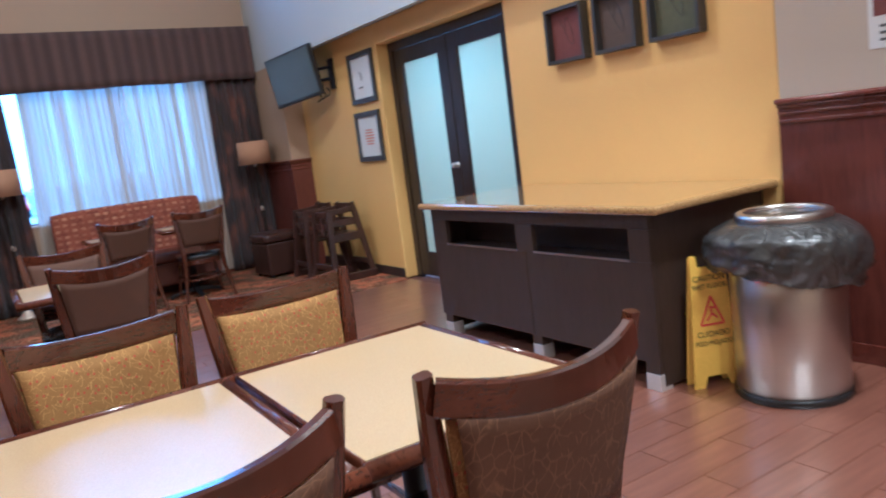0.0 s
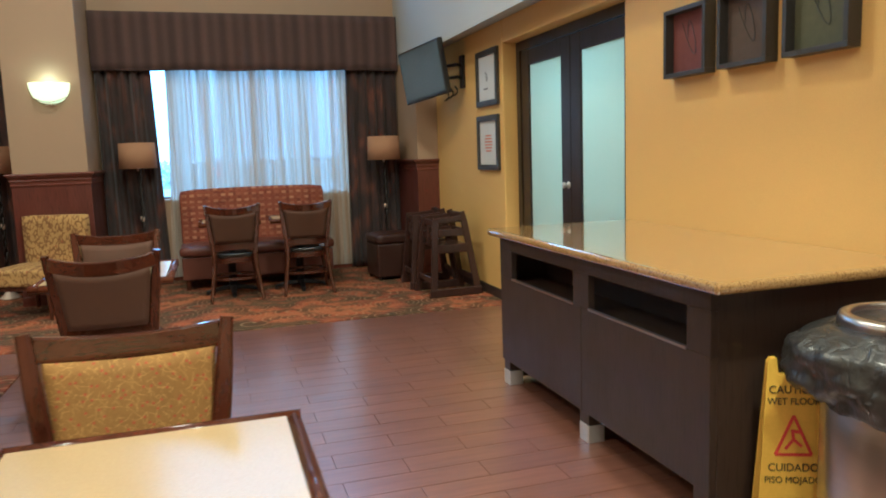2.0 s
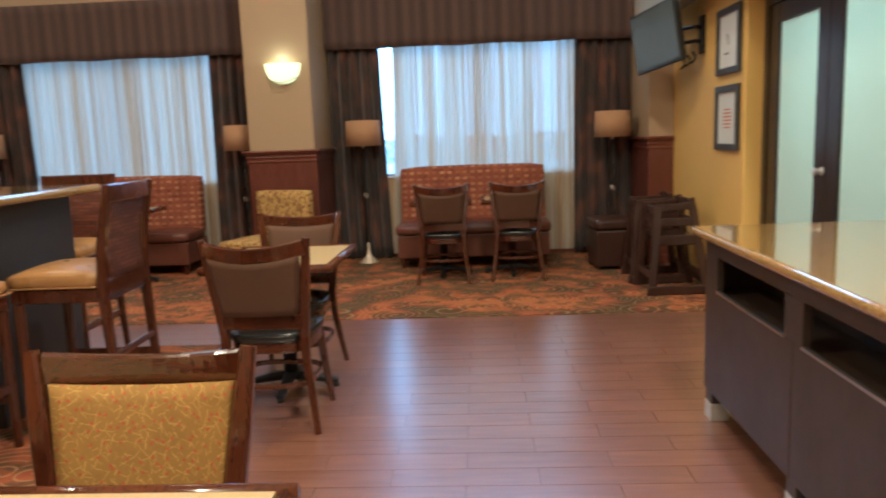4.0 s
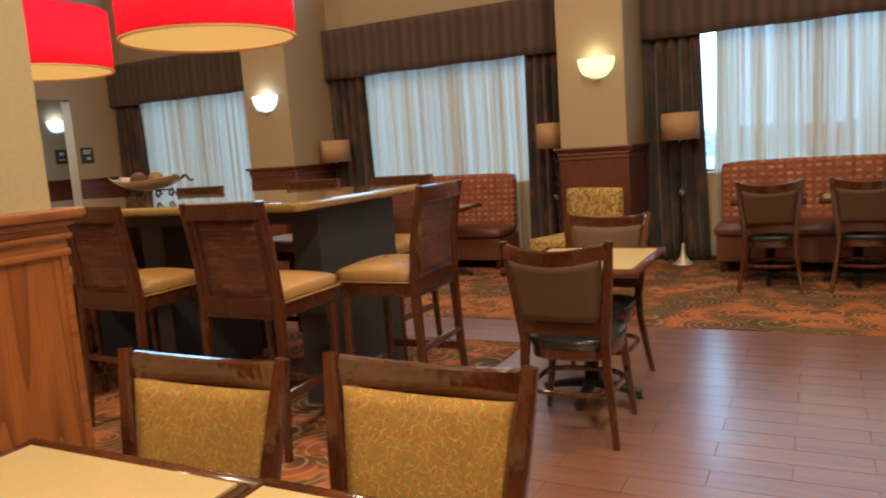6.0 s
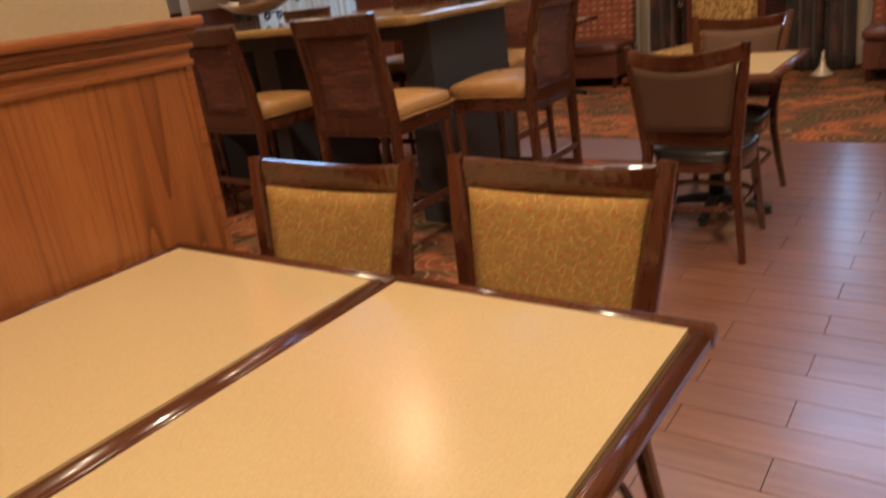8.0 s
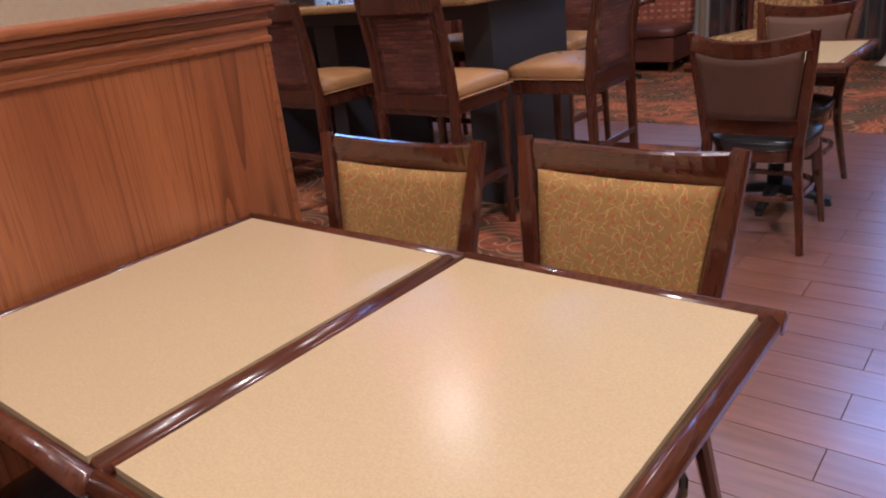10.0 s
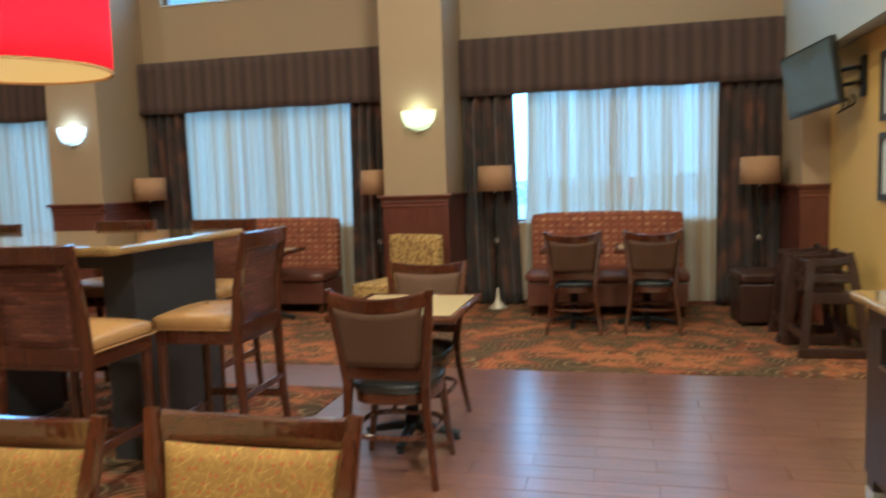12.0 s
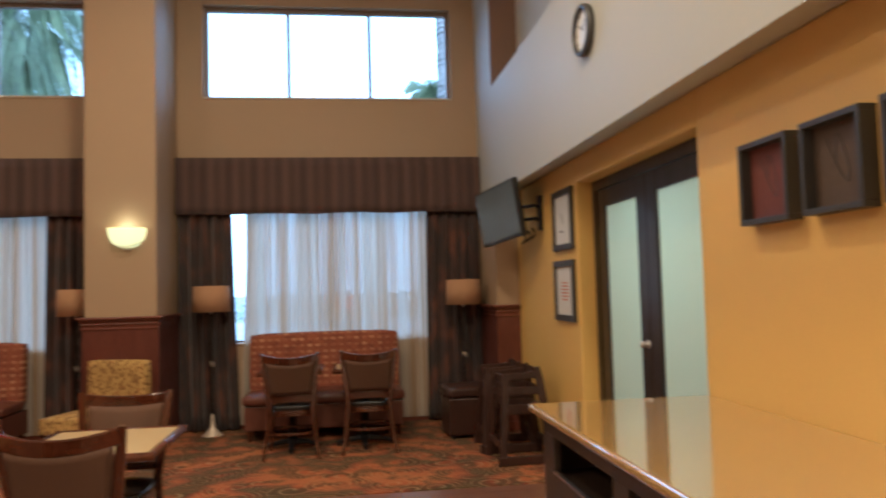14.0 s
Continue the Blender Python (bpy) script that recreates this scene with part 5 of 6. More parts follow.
G1, G2 = "two cream tables pushed together", "small tables before the settees"
cafe_table(0.930, 1.668, 2.05, 2.948, 0.752, "cream laminate table with dark edging against oak panelling", G1, 0.03, 0.046)
cafe_table(1.671, 2.326, 2.06, 2.956, 0.752, "cream laminate table with dark wooden edging beside its twin", G1, 0.012, 0.036)
cafe_table(1.225, 1.925, 5.30, 6.06, 0.765, "small cream laminate table between two dining chairs", G2)
cafe_table(2.00, 2.60, 8.72, 9.32, 0.765, "small cream table between a chair and the settee", G2)
cafe_table(2.69, 3.29, 8.72, 9.32, 0.765, "small cream table before the settee, beside its twin", G2)
cafe_table(-1.25, -0.65, 8.75, 9.35, 0.765, "small cream table before the settee", G2)


# ---- high table and stools ----
def high_table():
    t = thing("high_table", (0, 0, 0), 0, "bar-height table with tan granite top and blue-black pedestals", "high table")
    part("tabletop", slab(rounded(-3.1, 0.365, 4.81, 6.13, 0.06), 1.13, 1.18, 0.021, segments=4), M_HITOP, t, "polished tan granite top")
    part("apron", boxes((-2.759, 0.069, 5.104, 5.896, 1.04, 1.129)), M_PANEL, t)
    for x, top in ((0.07, 1.129), (-1.12, 1.039), (-2.05, 1.039), (-2.95, 1.129)):
        part("pedestal", boxes((x, x + 0.19, 5.10, 5.90, 0.0, top), bevel=0.004), M_PANEL, t)


high_table()


def bar_stool():
    """Sitter looks along +y."""
    s = thing("bar_stool", (0, 0, 0), 0, "dark wooden bar stool, tan leather seat, woven red back", "bar stool", "bar stools round the high table")
    for k in (-1, 1):
        pts = [(k * 0.235, -0.265, 0.0), (k * 0.23, -0.235, 0.32), (k * 0.228, -0.215, 0.74), (k * 0.228, -0.232, 0.94), (k * 0.234, -0.285, 1.225)]
        part("back_leg", sweep(pts, (0.036, 0.042, 0.05, 0.046, 0.036), (0.036, 0.042, 0.05, 0.042, 0.03), (0, 1, 0)), M_STOOLWOOD, s)
        part("front_leg", sweep([(k * 0.21, 0.215, 0.0), (k * 0.21, 0.212, 0.665)], (0.036, 0.046), (0.036, 0.046), (0, 1, 0)), M_STOOLWOOD, s)
        part("side_stretcher", sweep([(k * 0.226, -0.225, 0.30), (k * 0.21, 0.21, 0.30)], 0.022, 0.045), M_STOOLWOOD, s)
    part("foot_rest", sweep([(-0.21, 0.213, 0.24), (0.21, 0.213, 0.24)], 0.026, 0.04), M_STOOLWOOD, s)
    part("back_stretcher", sweep([(-0.226, -0.238, 0.40), (0.226, -0.238, 0.40)], 0.022, 0.035), M_STOOLWOOD, s)
    part("seat_frame", boxes((-0.235, 0.235, -0.235, 0.235, 0.67, 0.733), bevel=0.005), M_STOOLWOOD, s)
    part("seat", cushion(-0.242, 0.242, -0.195, 0.255, 0.734, 0.815, 0.035, 0.024), M_SEAT, s, "tan leather cushion", True)
    welt = [(-0.243, -0.19, 0.745), (-0.243, 0.256, 0.745), (0.243, 0.256, 0.745), (0.243, -0.19, 0.745)]
    part("piping", sweep(welt, 0.008, 0.008), M_SEAT, s, "tan leather piping")

    def plane(z):
        return -0.228 - 0.057 * max(0, (z - 0.90) / 0.325) ** 1.3

    part("top_rail", sweep([(x, plane(1.18) - 0.012 * (1 - (x / 0.22) ** 2), 1.183) for x in [-0.218 + 0.436 * i / 8 for i in range(9)]], 0.028, 0.086), M_STOOLWOOD, s)
    part("lower_rail", sweep([(x, plane(0.73), 0.735) for x in (-0.212, 0, 0.212)], 0.026, 0.085), M_STOOLWOOD, s)
    for k in (-1, 1):
        part("back_stile", sweep([(k * 0.193, plane(z) + 0.002, z) for z in (0.775, 0.9, 1.0, 1.08, 1.142)], 0.036, 0.026, (0, 1, 0)), M_STOOLWOOD, s)
    part("woven_panel", sheet(lambda u, w: (-0.178 + 0.356 * u, plane(0.772 + 0.370 * w) - 0.008 - 0.006 * math.sin(math.pi * u), 0.772 + 0.370 * w), 10, 8, 0.020), M_WEAVE, s, "woven dark red strands", True)
    return s


stool = bar_stool()
stool.matrix_world = pose(0.25, 4.665, 0, 0, 0, 0)
tagged(stool, "dark wooden bar stool half under the high table")
for x, y, a, text in ((-0.67, 4.685, -2, "dark wooden bar stool with creased tan seat"), (0.665, 5.225, 91, "dark wooden bar stool at the end of the high table"),
                      (0.02, 6.17, 180, "dark wooden bar stool at the far side of the high table"), (-0.82, 6.25, 181, "dark wooden bar stool across the high table"),
                      (-1.78, 6.02, 180, "dark wooden bar stool near the table's far end"), (-1.594, 4.69, 1, "dark wooden bar stool further along the high table")):
    tagged(copy_thing(stool, pose(x, y, 0, 0, 0, a)), text)


def bowl_with_balls():
    b = thing("centrepiece_bowl", (-1.58, 5.61, 1.181), -10, "long aged metal leaf bowl on a scrolled black stand", "bowl")

    def f(u, w):
        x = -0.43 + 0.86 * u
        half = 0.15 * math.sin(math.pi * (0.08 + 0.84 * u)) ** 0.8
        y = -half + 2 * half * w
        return (x, y, 0.062 + 0.085 * (abs(x) / 0.43) ** 2 + 0.07 * (2 * w - 1) ** 2 * (half / 0.15))

    part("bowl", sheet(f, 26, 12, 0.006), M_BOWL, b, smooth=True)
    for sx in (-0.2, 0.2):
        for sy in (-0.05, 0.05):
            pts = [(sx + 0.042 * math.cos(a) * (1 - a / 9), sy, 0.036 + 0.030 * math.sin(a) * (1 - a / 9)) for a in [0.5 * i for i in range(15)]]
            part("scroll_foot", sweep(pts, 0.012, 0.012, (0, 1, 0)), M_IRON, b)
        part("cross_bar", rod((sx, -0.07, 0.066), (sx, 0.07, 0.066), 0.006), M_IRON, b)
    pts = [(0.42 + 0.12 * i / 8, 0, 0.142 + 0.02 * math.sin(i * 0.7)) for i in range(9)]
    part("stem", sweep(pts, 0.016, 0.012), M_IRON, b, "curled dark stem")
    for x, y, r, m, text in ((-0.09, -0.01, 0.060, M_HUSK, "brown rough decorative ball in the bowl"), (0.08, 0.02, 0.058, M_HUSK2, "yellow rough decorative ball in the bowl"), (0.0, 0.07, 0.05, M_HUSK, "brown rough decorative ball behind the others")):
        bm = bmesh.new()
        bmesh.ops.create_icosphere(bm, subdivisions=3, radius=r)
        for v in bm.verts:
            v.co *= 1 + 0.08 * noise.noise(v.co * 60)
        bmesh.ops.translate(bm, verts=bm.verts, vec=(0, 0, r))
        o = tagged(part("decorative_ball", bm, m, smooth=True), text, "ornament", "decorative balls in the bowl")
        o.matrix_world = pose(-1.58, 5.61, 1.181, 0, 0, -10) @ pose(x, y, 0.078)


bowl_with_balls()


# ---- pendants ----
def drum_pendant(x, y, z):
    p = thing("drum_pendant", (x, y, z), 0, "large red fabric drum pendant with a lit cream underside", "pendant lamp", "red drum pendants")
    R, H = 0.43, 0.36
    bm = lathe([(R, 0.0), (R, H), (R - 0.004, H), (R - 0.004, 0.0), (R, 0.0)], 64)
    part("shade", bm, M_REDSHADE, p, "red fabric drum shade", True)
    part("trim", lathe([(R + 0.002, -0.004), (R + 0.002, 0.008), (R - 0.012, 0.008), (R - 0.012, -0.004), (R + 0.002, -0.004)], 64), M_SHADELINE, p, "thin gold rim")
    part("diffuser", lathe([(0.0, 0.006), (R - 0.008, 0.006), (R - 0.008, 0.012), (0.0, 0.012)], 64), M_BULB, p, "glowing cream diffuser")
    part("cord", rod((0, 0, 0.2), (0, 0, TOP - z - 0.02), 0.006), M_IRON, p)
    part("canopy", lathe([(0.07, TOP - z - 0.03), (0.07, TOP - z - 0.001)], 24), M_IRON, p)
    lamp("pendant_lamp", "POINT", (x, y, z + 0.18), 17, (1.0, 0.68, 0.38), 0.08)


drum_pendant(-0.05, 4.75, 2.02)
drum_pendant(-1.62, 4.92, 2.03)


# ---- settees, lounge chair, floor lamps, ottoman, high chairs ----
def settee(x0, x1):
    w = (x1 - x0) / 2
    s = thing("settee", ((x0 + x1) / 2, 0, 0), 0, "armless settee with rust patterned back and brown vinyl seat", "settee", "settees under the windows")

    part("backrest", cushion(-w, w, 9.86, 10.04, 0.40, 1.055, 0.05, 0.012, 10), M_RUST, s, "rust fabric with small woven squares", True)
    bk = s.children[-1]
    for v in bk.data.vertices:
        v.co.y += 0.06 * (v.co.z - 0.4) - 0.05
    part("seat", cushion(-w - 0.02, w + 0.02, 9.32, 9.90, 0.36, 0.475, 0.05, 0.02, 10), M_BROWNVINYL, s, "brown vinyl cushion", True)
    part("base", boxes((-w, w, 9.36, 9.98, 0.12, 0.362), bevel=0.01), M_BROWNVINYL, s)
    for x in (-w + 0.05, w - 0.05):
        for y in (9.42, 9.92):
            part("leg", sweep([(x, y, 0.006), (x, y, 0.121)], (0.04, 0.055), (0.04, 0.055), (0, 1, 0)), M_CHAIRWOOD, s)


settee(1.80, 3.40)
settee(-2.18, -0.47)


def lounge_chair():
    c = thing("lounge_chair", (0.58, 8.80, 0), -22, "armless lounge chair in gold fabric with brown branches", "lounge chair")
    part("backrest", cushion(-0.32, 0.32, 0.25, 0.35, 0.36, 0.905, 0.016, 0.003), M_GOLD, c, smooth=True)
    part("seat", cushion(-0.315, 0.315, -0.36, 0.26, 0.31, 0.465, 0.022, 0.014), M_GOLD, c, smooth=True)
    part("seat_frame", boxes((-0.29, 0.29, -0.33, 0.32, 0.27, 0.331), bevel=0.008), M_CHAIRWOOD, c)
    for x in (-0.25, 0.25):
        for y in (-0.29, 0.28):
            part("leg", sweep([(x * 1.05, y * 1.08, 0.006), (x, y, 0.272)], (0.03, 0.045), (0.03, 0.045), (0, 1, 0)), M_CHAIRWOOD, c)


lounge_chair()


def floor_lamp():
    l = thing("floor_lamp", (0, 0, 0.006), 0, "floor lamp with tan drum shade and dark twisted pole", "floor lamp", "floor lamps beside the curtains")
    part("foot", lathe([(0.0, 0.0), (0.105, 0.0), (0.105, 0.012), (0.07, 0.035), (0.03, 0.09), (0.016, 0.18), (0.012, 0.23), (0.0, 0.23)], 28), M_BRASS, l, "cream conical foot", True)
    bm, n = bmesh.new(), 60
    for ph in (0, math.pi):
        sweep([(0.013 * math.cos(14 * i / n * 2 + ph), 0.013 * math.sin(14 * i / n * 2 + ph), 0.22 + 1.08 * i / n) for i in range(n + 1)], 0.02, 0.02, (0, 1, 0), bm)
    part("pole", bm, M_POLE, l, smooth=True)
    z = 0.76
    part("collar", lathe([(0.0, z - 0.03), (0.02, z - 0.028), (0.023, z), (0.02, z + 0.028), (0.0, z + 0.03)], 16), M_BRASS, l, smooth=True)
    part("shade", lathe([(0.196, 1.31), (0.186, 1.585), (0.182, 1.585), (0.192, 1.31), (0.196, 1.31)], 40), M_SHADE, l, "tan fabric shade", True)
    part("bulb_holder", rod((0, 0, 1.28), (0, 0, 1.40), 0.016), M_BRASS, l)
    part("harp", boxes((-0.185, 0.185, -0.003, 0.003, 1.50, 1.506), (-0.003, 0.003, -0.185, -0.004, 1.50, 1.506), (-0.003, 0.003, 0.004, 0.185, 1.50, 1.506)), M_BRASS, l)
    part("stem", rod((0, 0, 1.40), (0, 0, 1.50), 0.005), M_BRASS, l)
    return l


fl = floor_lamp()
fl.matrix_world = pose(1.41, 9.865, 0.006)
for x, y in ((4.13, 9.80), (0.05, 9.86), (-2.90, 9.86)):
    copy_thing(fl, pose(x, y, 0.006))


def ottoman():
    o = thing("ottoman", (4.04, 9.22, 0.006), 4, "dark brown vinyl cube ottoman beside the high chairs", "ottoman")
    part("body", boxes((-0.23, 0.23, -0.23, 0.23, 0.03, 0.40), bevel=0.02), M_DARKVINYL, o)
    part("lid", cushion(-0.24, 0.24, -0.24, 0.24, 0.402, 0.50, 0.03, 0.015), M_DARKVINYL, o, smooth=True)
    for x in (-0.19, 0.19):
        for y in (-0.19, 0.19):
            part("foot", rod((x, y, 0), (x, y, 0.031), 0.02), M_TVBODY, o)


ottoman()


def high_chair():
    """Wooden restaurant high chair; the child looks along -x."""
    h = thing("high_chair", (0, 0, 0.006), 0, "dark stained wooden restaurant high chair against the yellow wall", "high chair", "wooden high chairs by the wall")
    for s in (-1, 1):
        y0, y1 = s * 0.235, s * 0.165
        part("front_leg", sweep([(-0.225, y0, 0.0), (-0.165, y1, 0.725)], 0.066, 0.028, (0, 1, 0)), M_DARKSTAIN, h)
        part("back_leg", sweep([(0.235, y0, 0.0), (0.130, y1, 0.70), (0.105, y1, 0.80)], (0.066, 0.066, 0.058), 0.028, (0, 1, 0)), M_DARKSTAIN, h)
        part("runner", sweep([(-0.265, y0, 0.04), (0.265, y0, 0.04)], 0.030, 0.075), M_DARKSTAIN, h)
        part("arm_rail", sweep([(-0.195, y1, 0.722), (0.0, y1, 0.728), (0.125, y1, 0.745)], 0.032, 0.060), M_DARKSTAIN, h)
        part("side_rail", sweep([(-0.155, s * 0.172, 0.605), (0.125, s * 0.172, 0.605)], 0.024, 0.070), M_DARKSTAIN, h)
        part("seat_rail", sweep([(-0.175, s * 0.19, 0.455), (0.150, s * 0.19, 0.455)], 0.026, 0.085), M_DARKSTAIN, h)
    for x, z, tall in ((-0.158, 0.70, 0.06), (-0.172, 0.58, 0.06), (0.112, 0.745, 0.10), (0.135, 0.60, 0.075)):
        part("cross_bar", sweep([(x, -0.155, z), (x, 0.155, z)], 0.024, tall), M_DARKSTAIN, h)
    for x, z in ((-0.215, 0.16), (0.212, 0.16)):
        part("lower_bar", sweep([(x, -0.215, z), (x, 0.215, z)], 0.024, 0.055), M_DARKSTAIN, h)
    part("seat", boxes((-0.17, 0.16, -0.185, 0.185, 0.47, 0.49), bevel=0.004), M_DARKSTAIN, h)
    part("crotch_post", sweep([(-0.18, 0, 0.49), (-0.18, 0, 0.67)], 0.03, 0.05, (0, 1, 0)), M_DARKSTAIN, h)
    return h


hc = high_chair()
hc.matrix_world = pose(4.31, 8.02, 0.006, 0, 0, 3)
tagged(copy_thing(hc, pose(4.28, 8.52, 0.006, 0, 0, -3)), "dark stained wooden high chair pushed behind another")


# ---- outside ----
structure("ground", boxes((-400, 400, NORTH + 0.22, 600, -0.4, -0.15)), M_GRASS, "lawn and bare ground outside the windows")
structure("road", boxes((-200, 200, 19, 46, -0.15, -0.13)), M_ASPHALT, "grey asphalt car park outside")


def palm(x, y, height, r, fronds, length, seed, label):
    rnd = random.Random(seed)
    p = thing("palm_tree", (x, y, -0.15), 0, label, "palm tree")
    prof = [(r * 1.25, 0.0), (r * 1.05, 0.4)]
    z = 0.4
    while z < height:
        prof += [(r * rnd.uniform(1.0, 1.06), z), (r * rnd.uniform(0.95, 1.0), z + 0.06)]
        z += 0.09
    part("trunk", lathe(prof, 16), M_TRUNK, p)
    bm = bmesh.new()
    for k in range(fronds):
        a, el = rnd.random() * 2 * math.pi, rnd.uniform(-1.35, 0.6)
        n = rnd.uniform(0.75, 1.1) * length
        d = Vector((math.cos(a) * math.cos(el), math.sin(a) * math.cos(el), math.sin(el)))
        hub = Vector((0, 0, height)) + d * 0.55 * n
        sweep([(0, 0, height), hub], 0.03, 0.02, (0, 0, 1) if abs(d.z) < 0.95 else (1, 0, 0), bm)
        side = d.cross(Vector((0, 0, 1))).normalized()
        top = side.cross(d)
        for j in range(60):
            b = radians(-125 + 250 * j / 59) + rnd.uniform(-0.03, 0.03)
            v = (d * math.cos(b) + side * math.sin(b)).normalized()
            m = n * rnd.uniform(0.6, 0.8)
            tip = hub + v * m + Vector((0, 0, -0.70 * m)) + top * rnd.uniform(-0.05, 0.05)
            mid = hub + v * m * 0.55 + top * 0.03
            w = v.cross(top).normalized() * 0.0065 * length
            q = [bm.verts.new(c) for c in (hub - w * 0.3, mid - w, tip, mid + w, hub + w * 0.3)]
            bm.faces.new(q)
    part("crown", bm, M_FROND, p, "fan-shaped green leaves")


palm(-2.8, 15.0, 6.7, 0.20, 40, 1.75, 3, "fan palm with drooping green leaves outside the high window")
palm(4.50, 14.7, 5.15, 0.06, 22, 0.50, 8, "young fan palm beside a tall palm trunk")
palm(4.71, 14.0, 9.5, 0.24, 18, 1.4, 5, "tall palm trunk outside the high window")
palm(2.9, 17.5, 1.2, 0.12, 0, 1.0, 9, "cut palm stump on the lawn")


def bush(x, y, s, seed, label):
    rnd = random.Random(seed)
    b = thing("shrub", (x, y, -0.15), 0, label, "shrub", "shrubs outside")
    bm = bmesh.new()
    for k in range(420):
        v = Vector((rnd.gauss(0, 0.42), rnd.gauss(0, 0.42), abs(rnd.gauss(0.45, 0.3)))) * s
        q = Euler((rnd.random() * 6, rnd.random() * 6, rnd.random() * 6)).to_matrix()
        e = 0.07 * s
        bm.faces.new([bm.verts.new(v + q @ Vector(c)) for c in ((-e, 0, 0), (0, -e * 0.4, 0), (e, 0, 0), (0, e * 0.4, 0))])
    part("leaves", bm, M_LEAF, b)
    part("stem", rod((0, 0, 0), (0, 0, 0.6 * s), 0.03 * s, 0.015 * s), M_TRUNK, b)


bush(3.3, 15.5, 1.0, 2, "low green shrub outside the window")
bush(-0.8, 16.5, 1.2, 3, "green shrub on the lawn")


# far hedge; its pallor is painted haze
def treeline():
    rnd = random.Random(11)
    t = tagged(new("treeline"), "distant hedge beyond the car park, paled with painted haze", "hedge", kind="stuff")
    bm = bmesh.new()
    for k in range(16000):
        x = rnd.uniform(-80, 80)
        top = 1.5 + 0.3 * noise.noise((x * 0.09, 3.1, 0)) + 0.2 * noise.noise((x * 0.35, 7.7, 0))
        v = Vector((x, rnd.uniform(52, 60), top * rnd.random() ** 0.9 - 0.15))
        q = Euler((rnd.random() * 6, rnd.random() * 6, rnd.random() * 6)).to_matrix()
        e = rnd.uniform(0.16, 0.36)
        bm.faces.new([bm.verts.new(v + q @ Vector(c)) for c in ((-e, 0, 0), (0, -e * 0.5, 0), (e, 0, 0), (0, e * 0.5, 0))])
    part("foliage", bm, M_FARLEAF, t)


treeline()


def building(x0, x1, y0, y1, h, label):
    b = thing("building", (0, 0, -0.15), 0, label, "building")
    wall = part("wall", boxes((x0, x1, y0, y1, 0, h)), M_STUCCO, b)
    part("roof", boxes((x0 - 0.5, x1 + 0.5, y0 - 0.5, y1 + 0.5, h + 0.35, h + 0.75), bevel=0.1), M_ROOF, b)
    part("eave", boxes((x0 - 0.35, x1 + 0.35, y0 - 0.35, y1 + 0.35, h, h + 0.349)), M_STUCCO, b)
    k = x0 + 1.0
    while k + 1.2 < x1:
        for z in (1.0, 4.2):
            if z + 1.6 < h:
                part("window", boxes((k, k + 1.2, y0 - 0.05, y0 - 0.001, z, z + 1.5)), M_SCREEN, b)
        k += 2.6


building(-26, -9.9, 25, 36, 8.6, "grey stucco building with a clay roof")


def parked_car(x, y, paint, label, turn=0):
    c = thing("parked_car", (x, y, -0.13), turn, label, "car", "parked cars")
    out = [(-2.2, 0.35), (-2.15, 0.75), (-1.3, 0.9), (-0.75, 1.38), (0.7, 1.4), (1.35, 0.95), (2.15, 0.85), (2.2, 0.35)]
    bm = bmesh.new()
    f = bm.faces.new([bm.verts.new((a, -0.85, b)) for a, b in out])
    e = bmesh.ops.extrude_face_region(bm, geom=[f])
    bmesh.ops.translate(bm, verts=[v for v in e["geom"] if isinstance(v, bmesh.types.BMVert)], vec=(0, 1.7, 0))
    bmesh.ops.recalc_face_normals(bm, faces=bm.faces)
    bmesh.ops.bevel(bm, geom=list(bm.edges), offset=0.08, segments=2, affect="EDGES")
    part("body", bm, paint, c, smooth=True)
    part("side_window", boxes((-0.9, 0.95, -0.875, -0.8, 0.98, 1.28), bevel=0.02), M_SCREEN, c)
    for a in (-1.35, 1.35):
        for s in (-1, 1):
            w = part("wheel", rod((a, s * 0.70, 0.32), (a, s * 0.88, 0.32), 0.32, n=24), M_TYRE, c)
            part("rim", rod((a, s * 0.88, 0.32), (a, s * 0.89, 0.32), 0.2, n=20), M_STEEL, w)


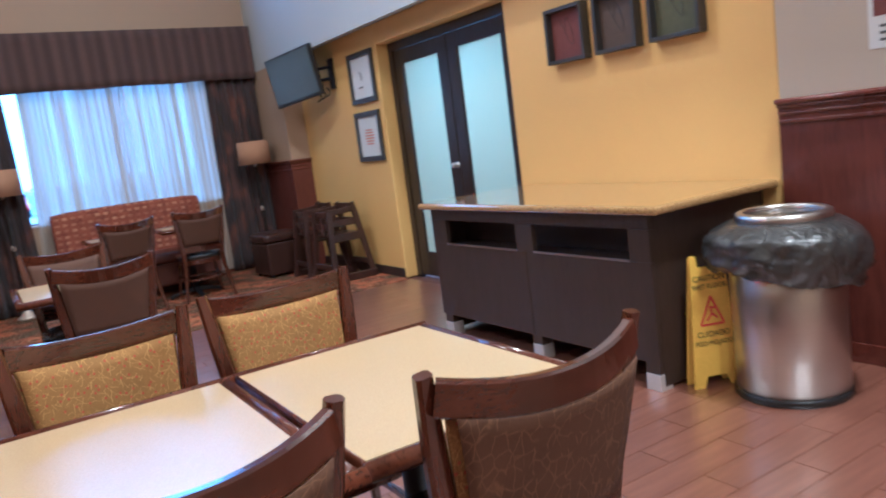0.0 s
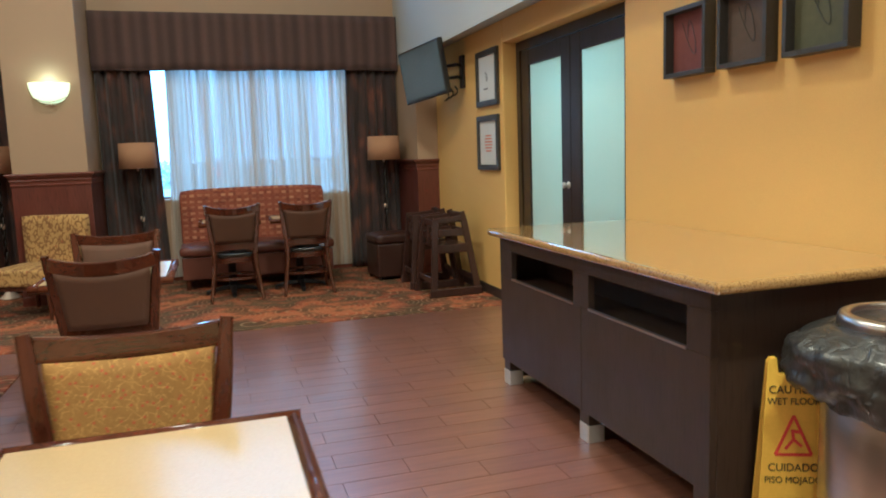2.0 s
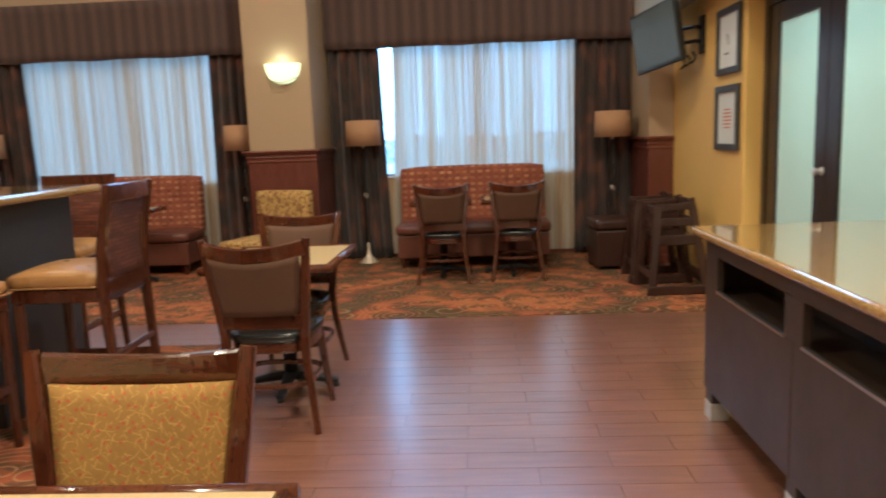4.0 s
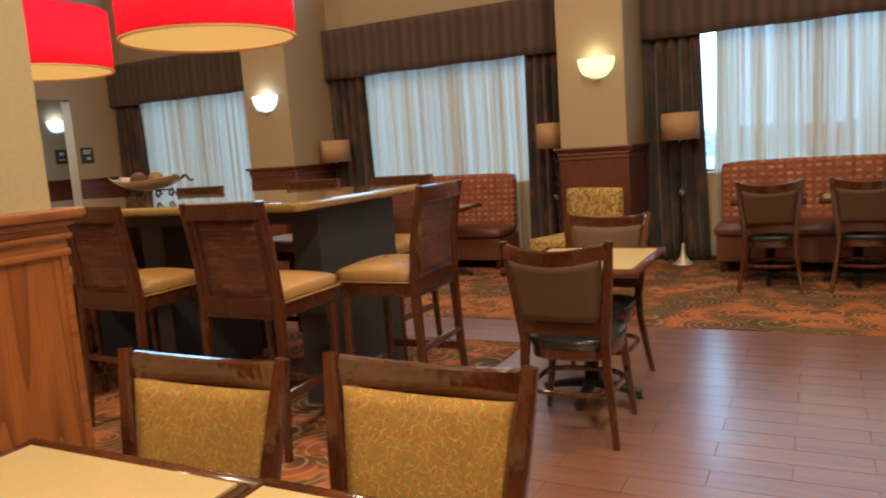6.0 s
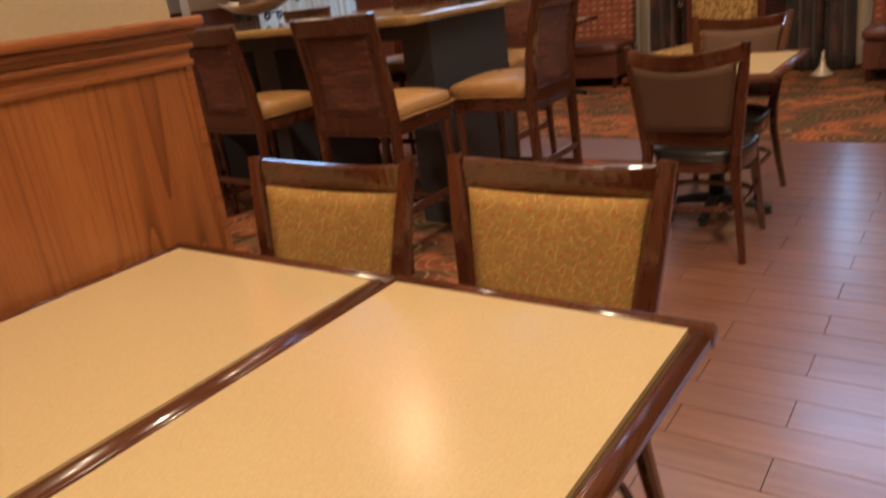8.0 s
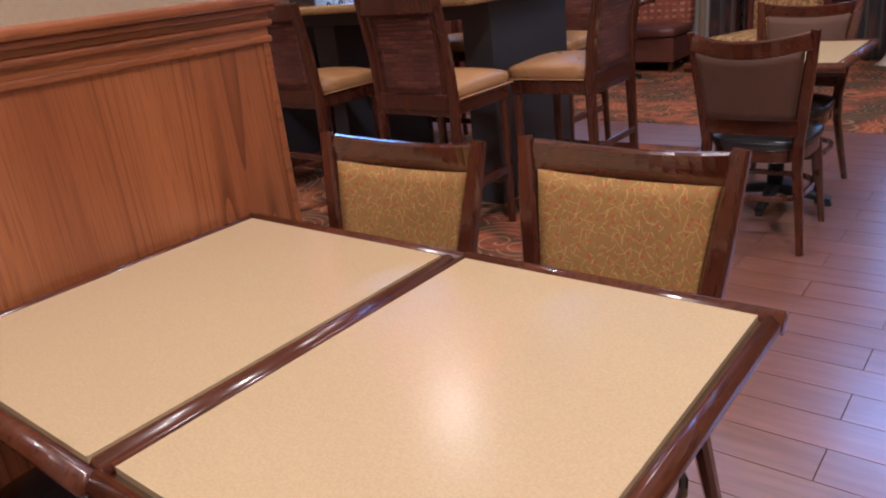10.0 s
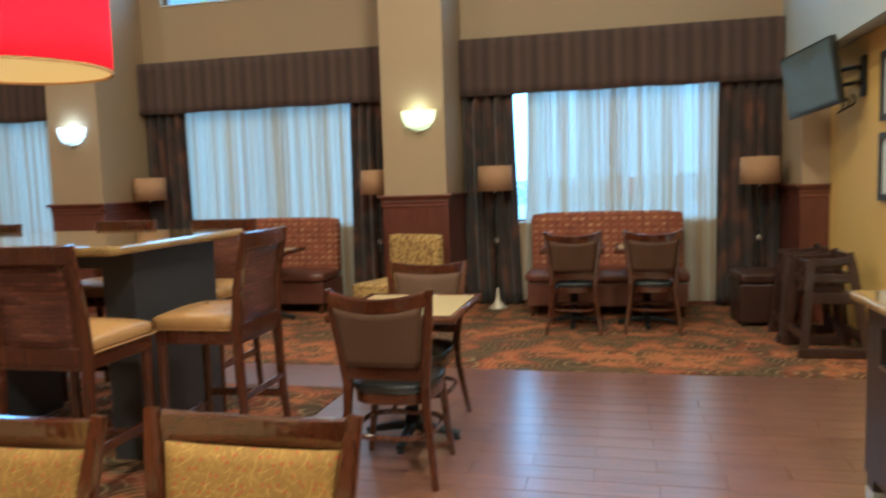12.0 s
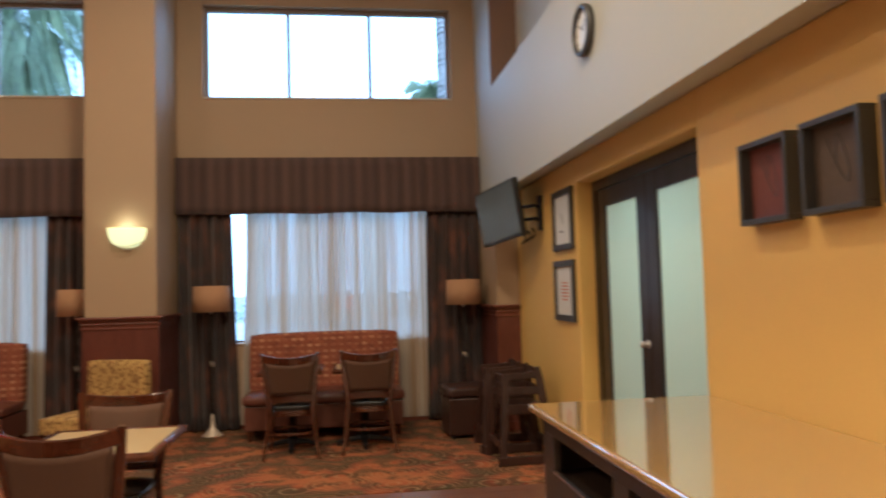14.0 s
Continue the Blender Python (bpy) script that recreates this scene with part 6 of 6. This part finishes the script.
parked_car(2.88, 50.0, M_CARPAINT, "red car parked outside the window", 90)
parked_car(-2.6, 22.5, M_STEEL, "silver car parked outside the window")
parked_car(-8.5, 23.0, M_SCREEN, "dark car parked outside the window")


# ---- floor planks, laid last ----
def plank_mesh(length, width):
    bm = boxes((0, length, 0, width, -0.012, 0.0))
    me = bpy.data.meshes.new("plank")
    bm.to_mesh(me)
    bm.free()
    me.materials.append(M_PLANK)
    return me


floor_wood = tagged(new("floor_planks"), "reddish-brown wood-look plank floor", kind="structure")
PL, PW, GAP = 0.61, 0.155, 0.003
shared = {}
rest = []


def lay(x0, x1, y0, y1, singly):
    row, y = 0, y1
    while y - PW > y0 - 0.001:
        y -= PW
        start = x0 - PL + ((2.595, 2.285)[row % 2] - x0) % PL
        while start < x1:
            a, b = max(start, x0), min(start + PL, x1)
            if b - a > 0.03:
                if singly:
                    key = round(b - a, 3)
                    if key not in shared:
                        shared[key] = plank_mesh(key - GAP, PW - GAP)
                    o = new("plank", shared[key])
                    o.location = (a + GAP / 2, y + GAP / 2, 0)
                    o.parent = floor_wood
                else:
                    rest.append((a + GAP / 2, b - GAP / 2, y + GAP / 2, y + PW - GAP / 2, -0.012, 0.0))
            start += PL
        row += 1


lay(0.85, EAST, 1.02, 7.22, True)
lay(WEST, 0.85, 6.57, 7.22, False)
lay(WEST, 0.85, 1.0, 4.2, False)
lay(WEST, EAST, SOUTH, 1.02, False)
verts, faces = [], []
for x0, x1, y0, y1, z0, z1 in rest:
    n = len(verts)
    verts += [(x0, y0, z0), (x1, y0, z0), (x1, y1, z0), (x0, y1, z0), (x0, y0, z1), (x1, y0, z1), (x1, y1, z1), (x0, y1, z1)]
    faces += [tuple(n + i for i in q) for q in ((4, 5, 6, 7), (0, 1, 5, 4), (1, 2, 6, 5), (2, 3, 7, 6), (3, 0, 4, 7))]
me = bpy.data.meshes.new("plank_field")
me.from_pydata(verts, [], faces)
me.materials.append(M_PLANK)
field = new("plank_field", me)
field.parent = floor_wood
tagged(field, kind="stuff")
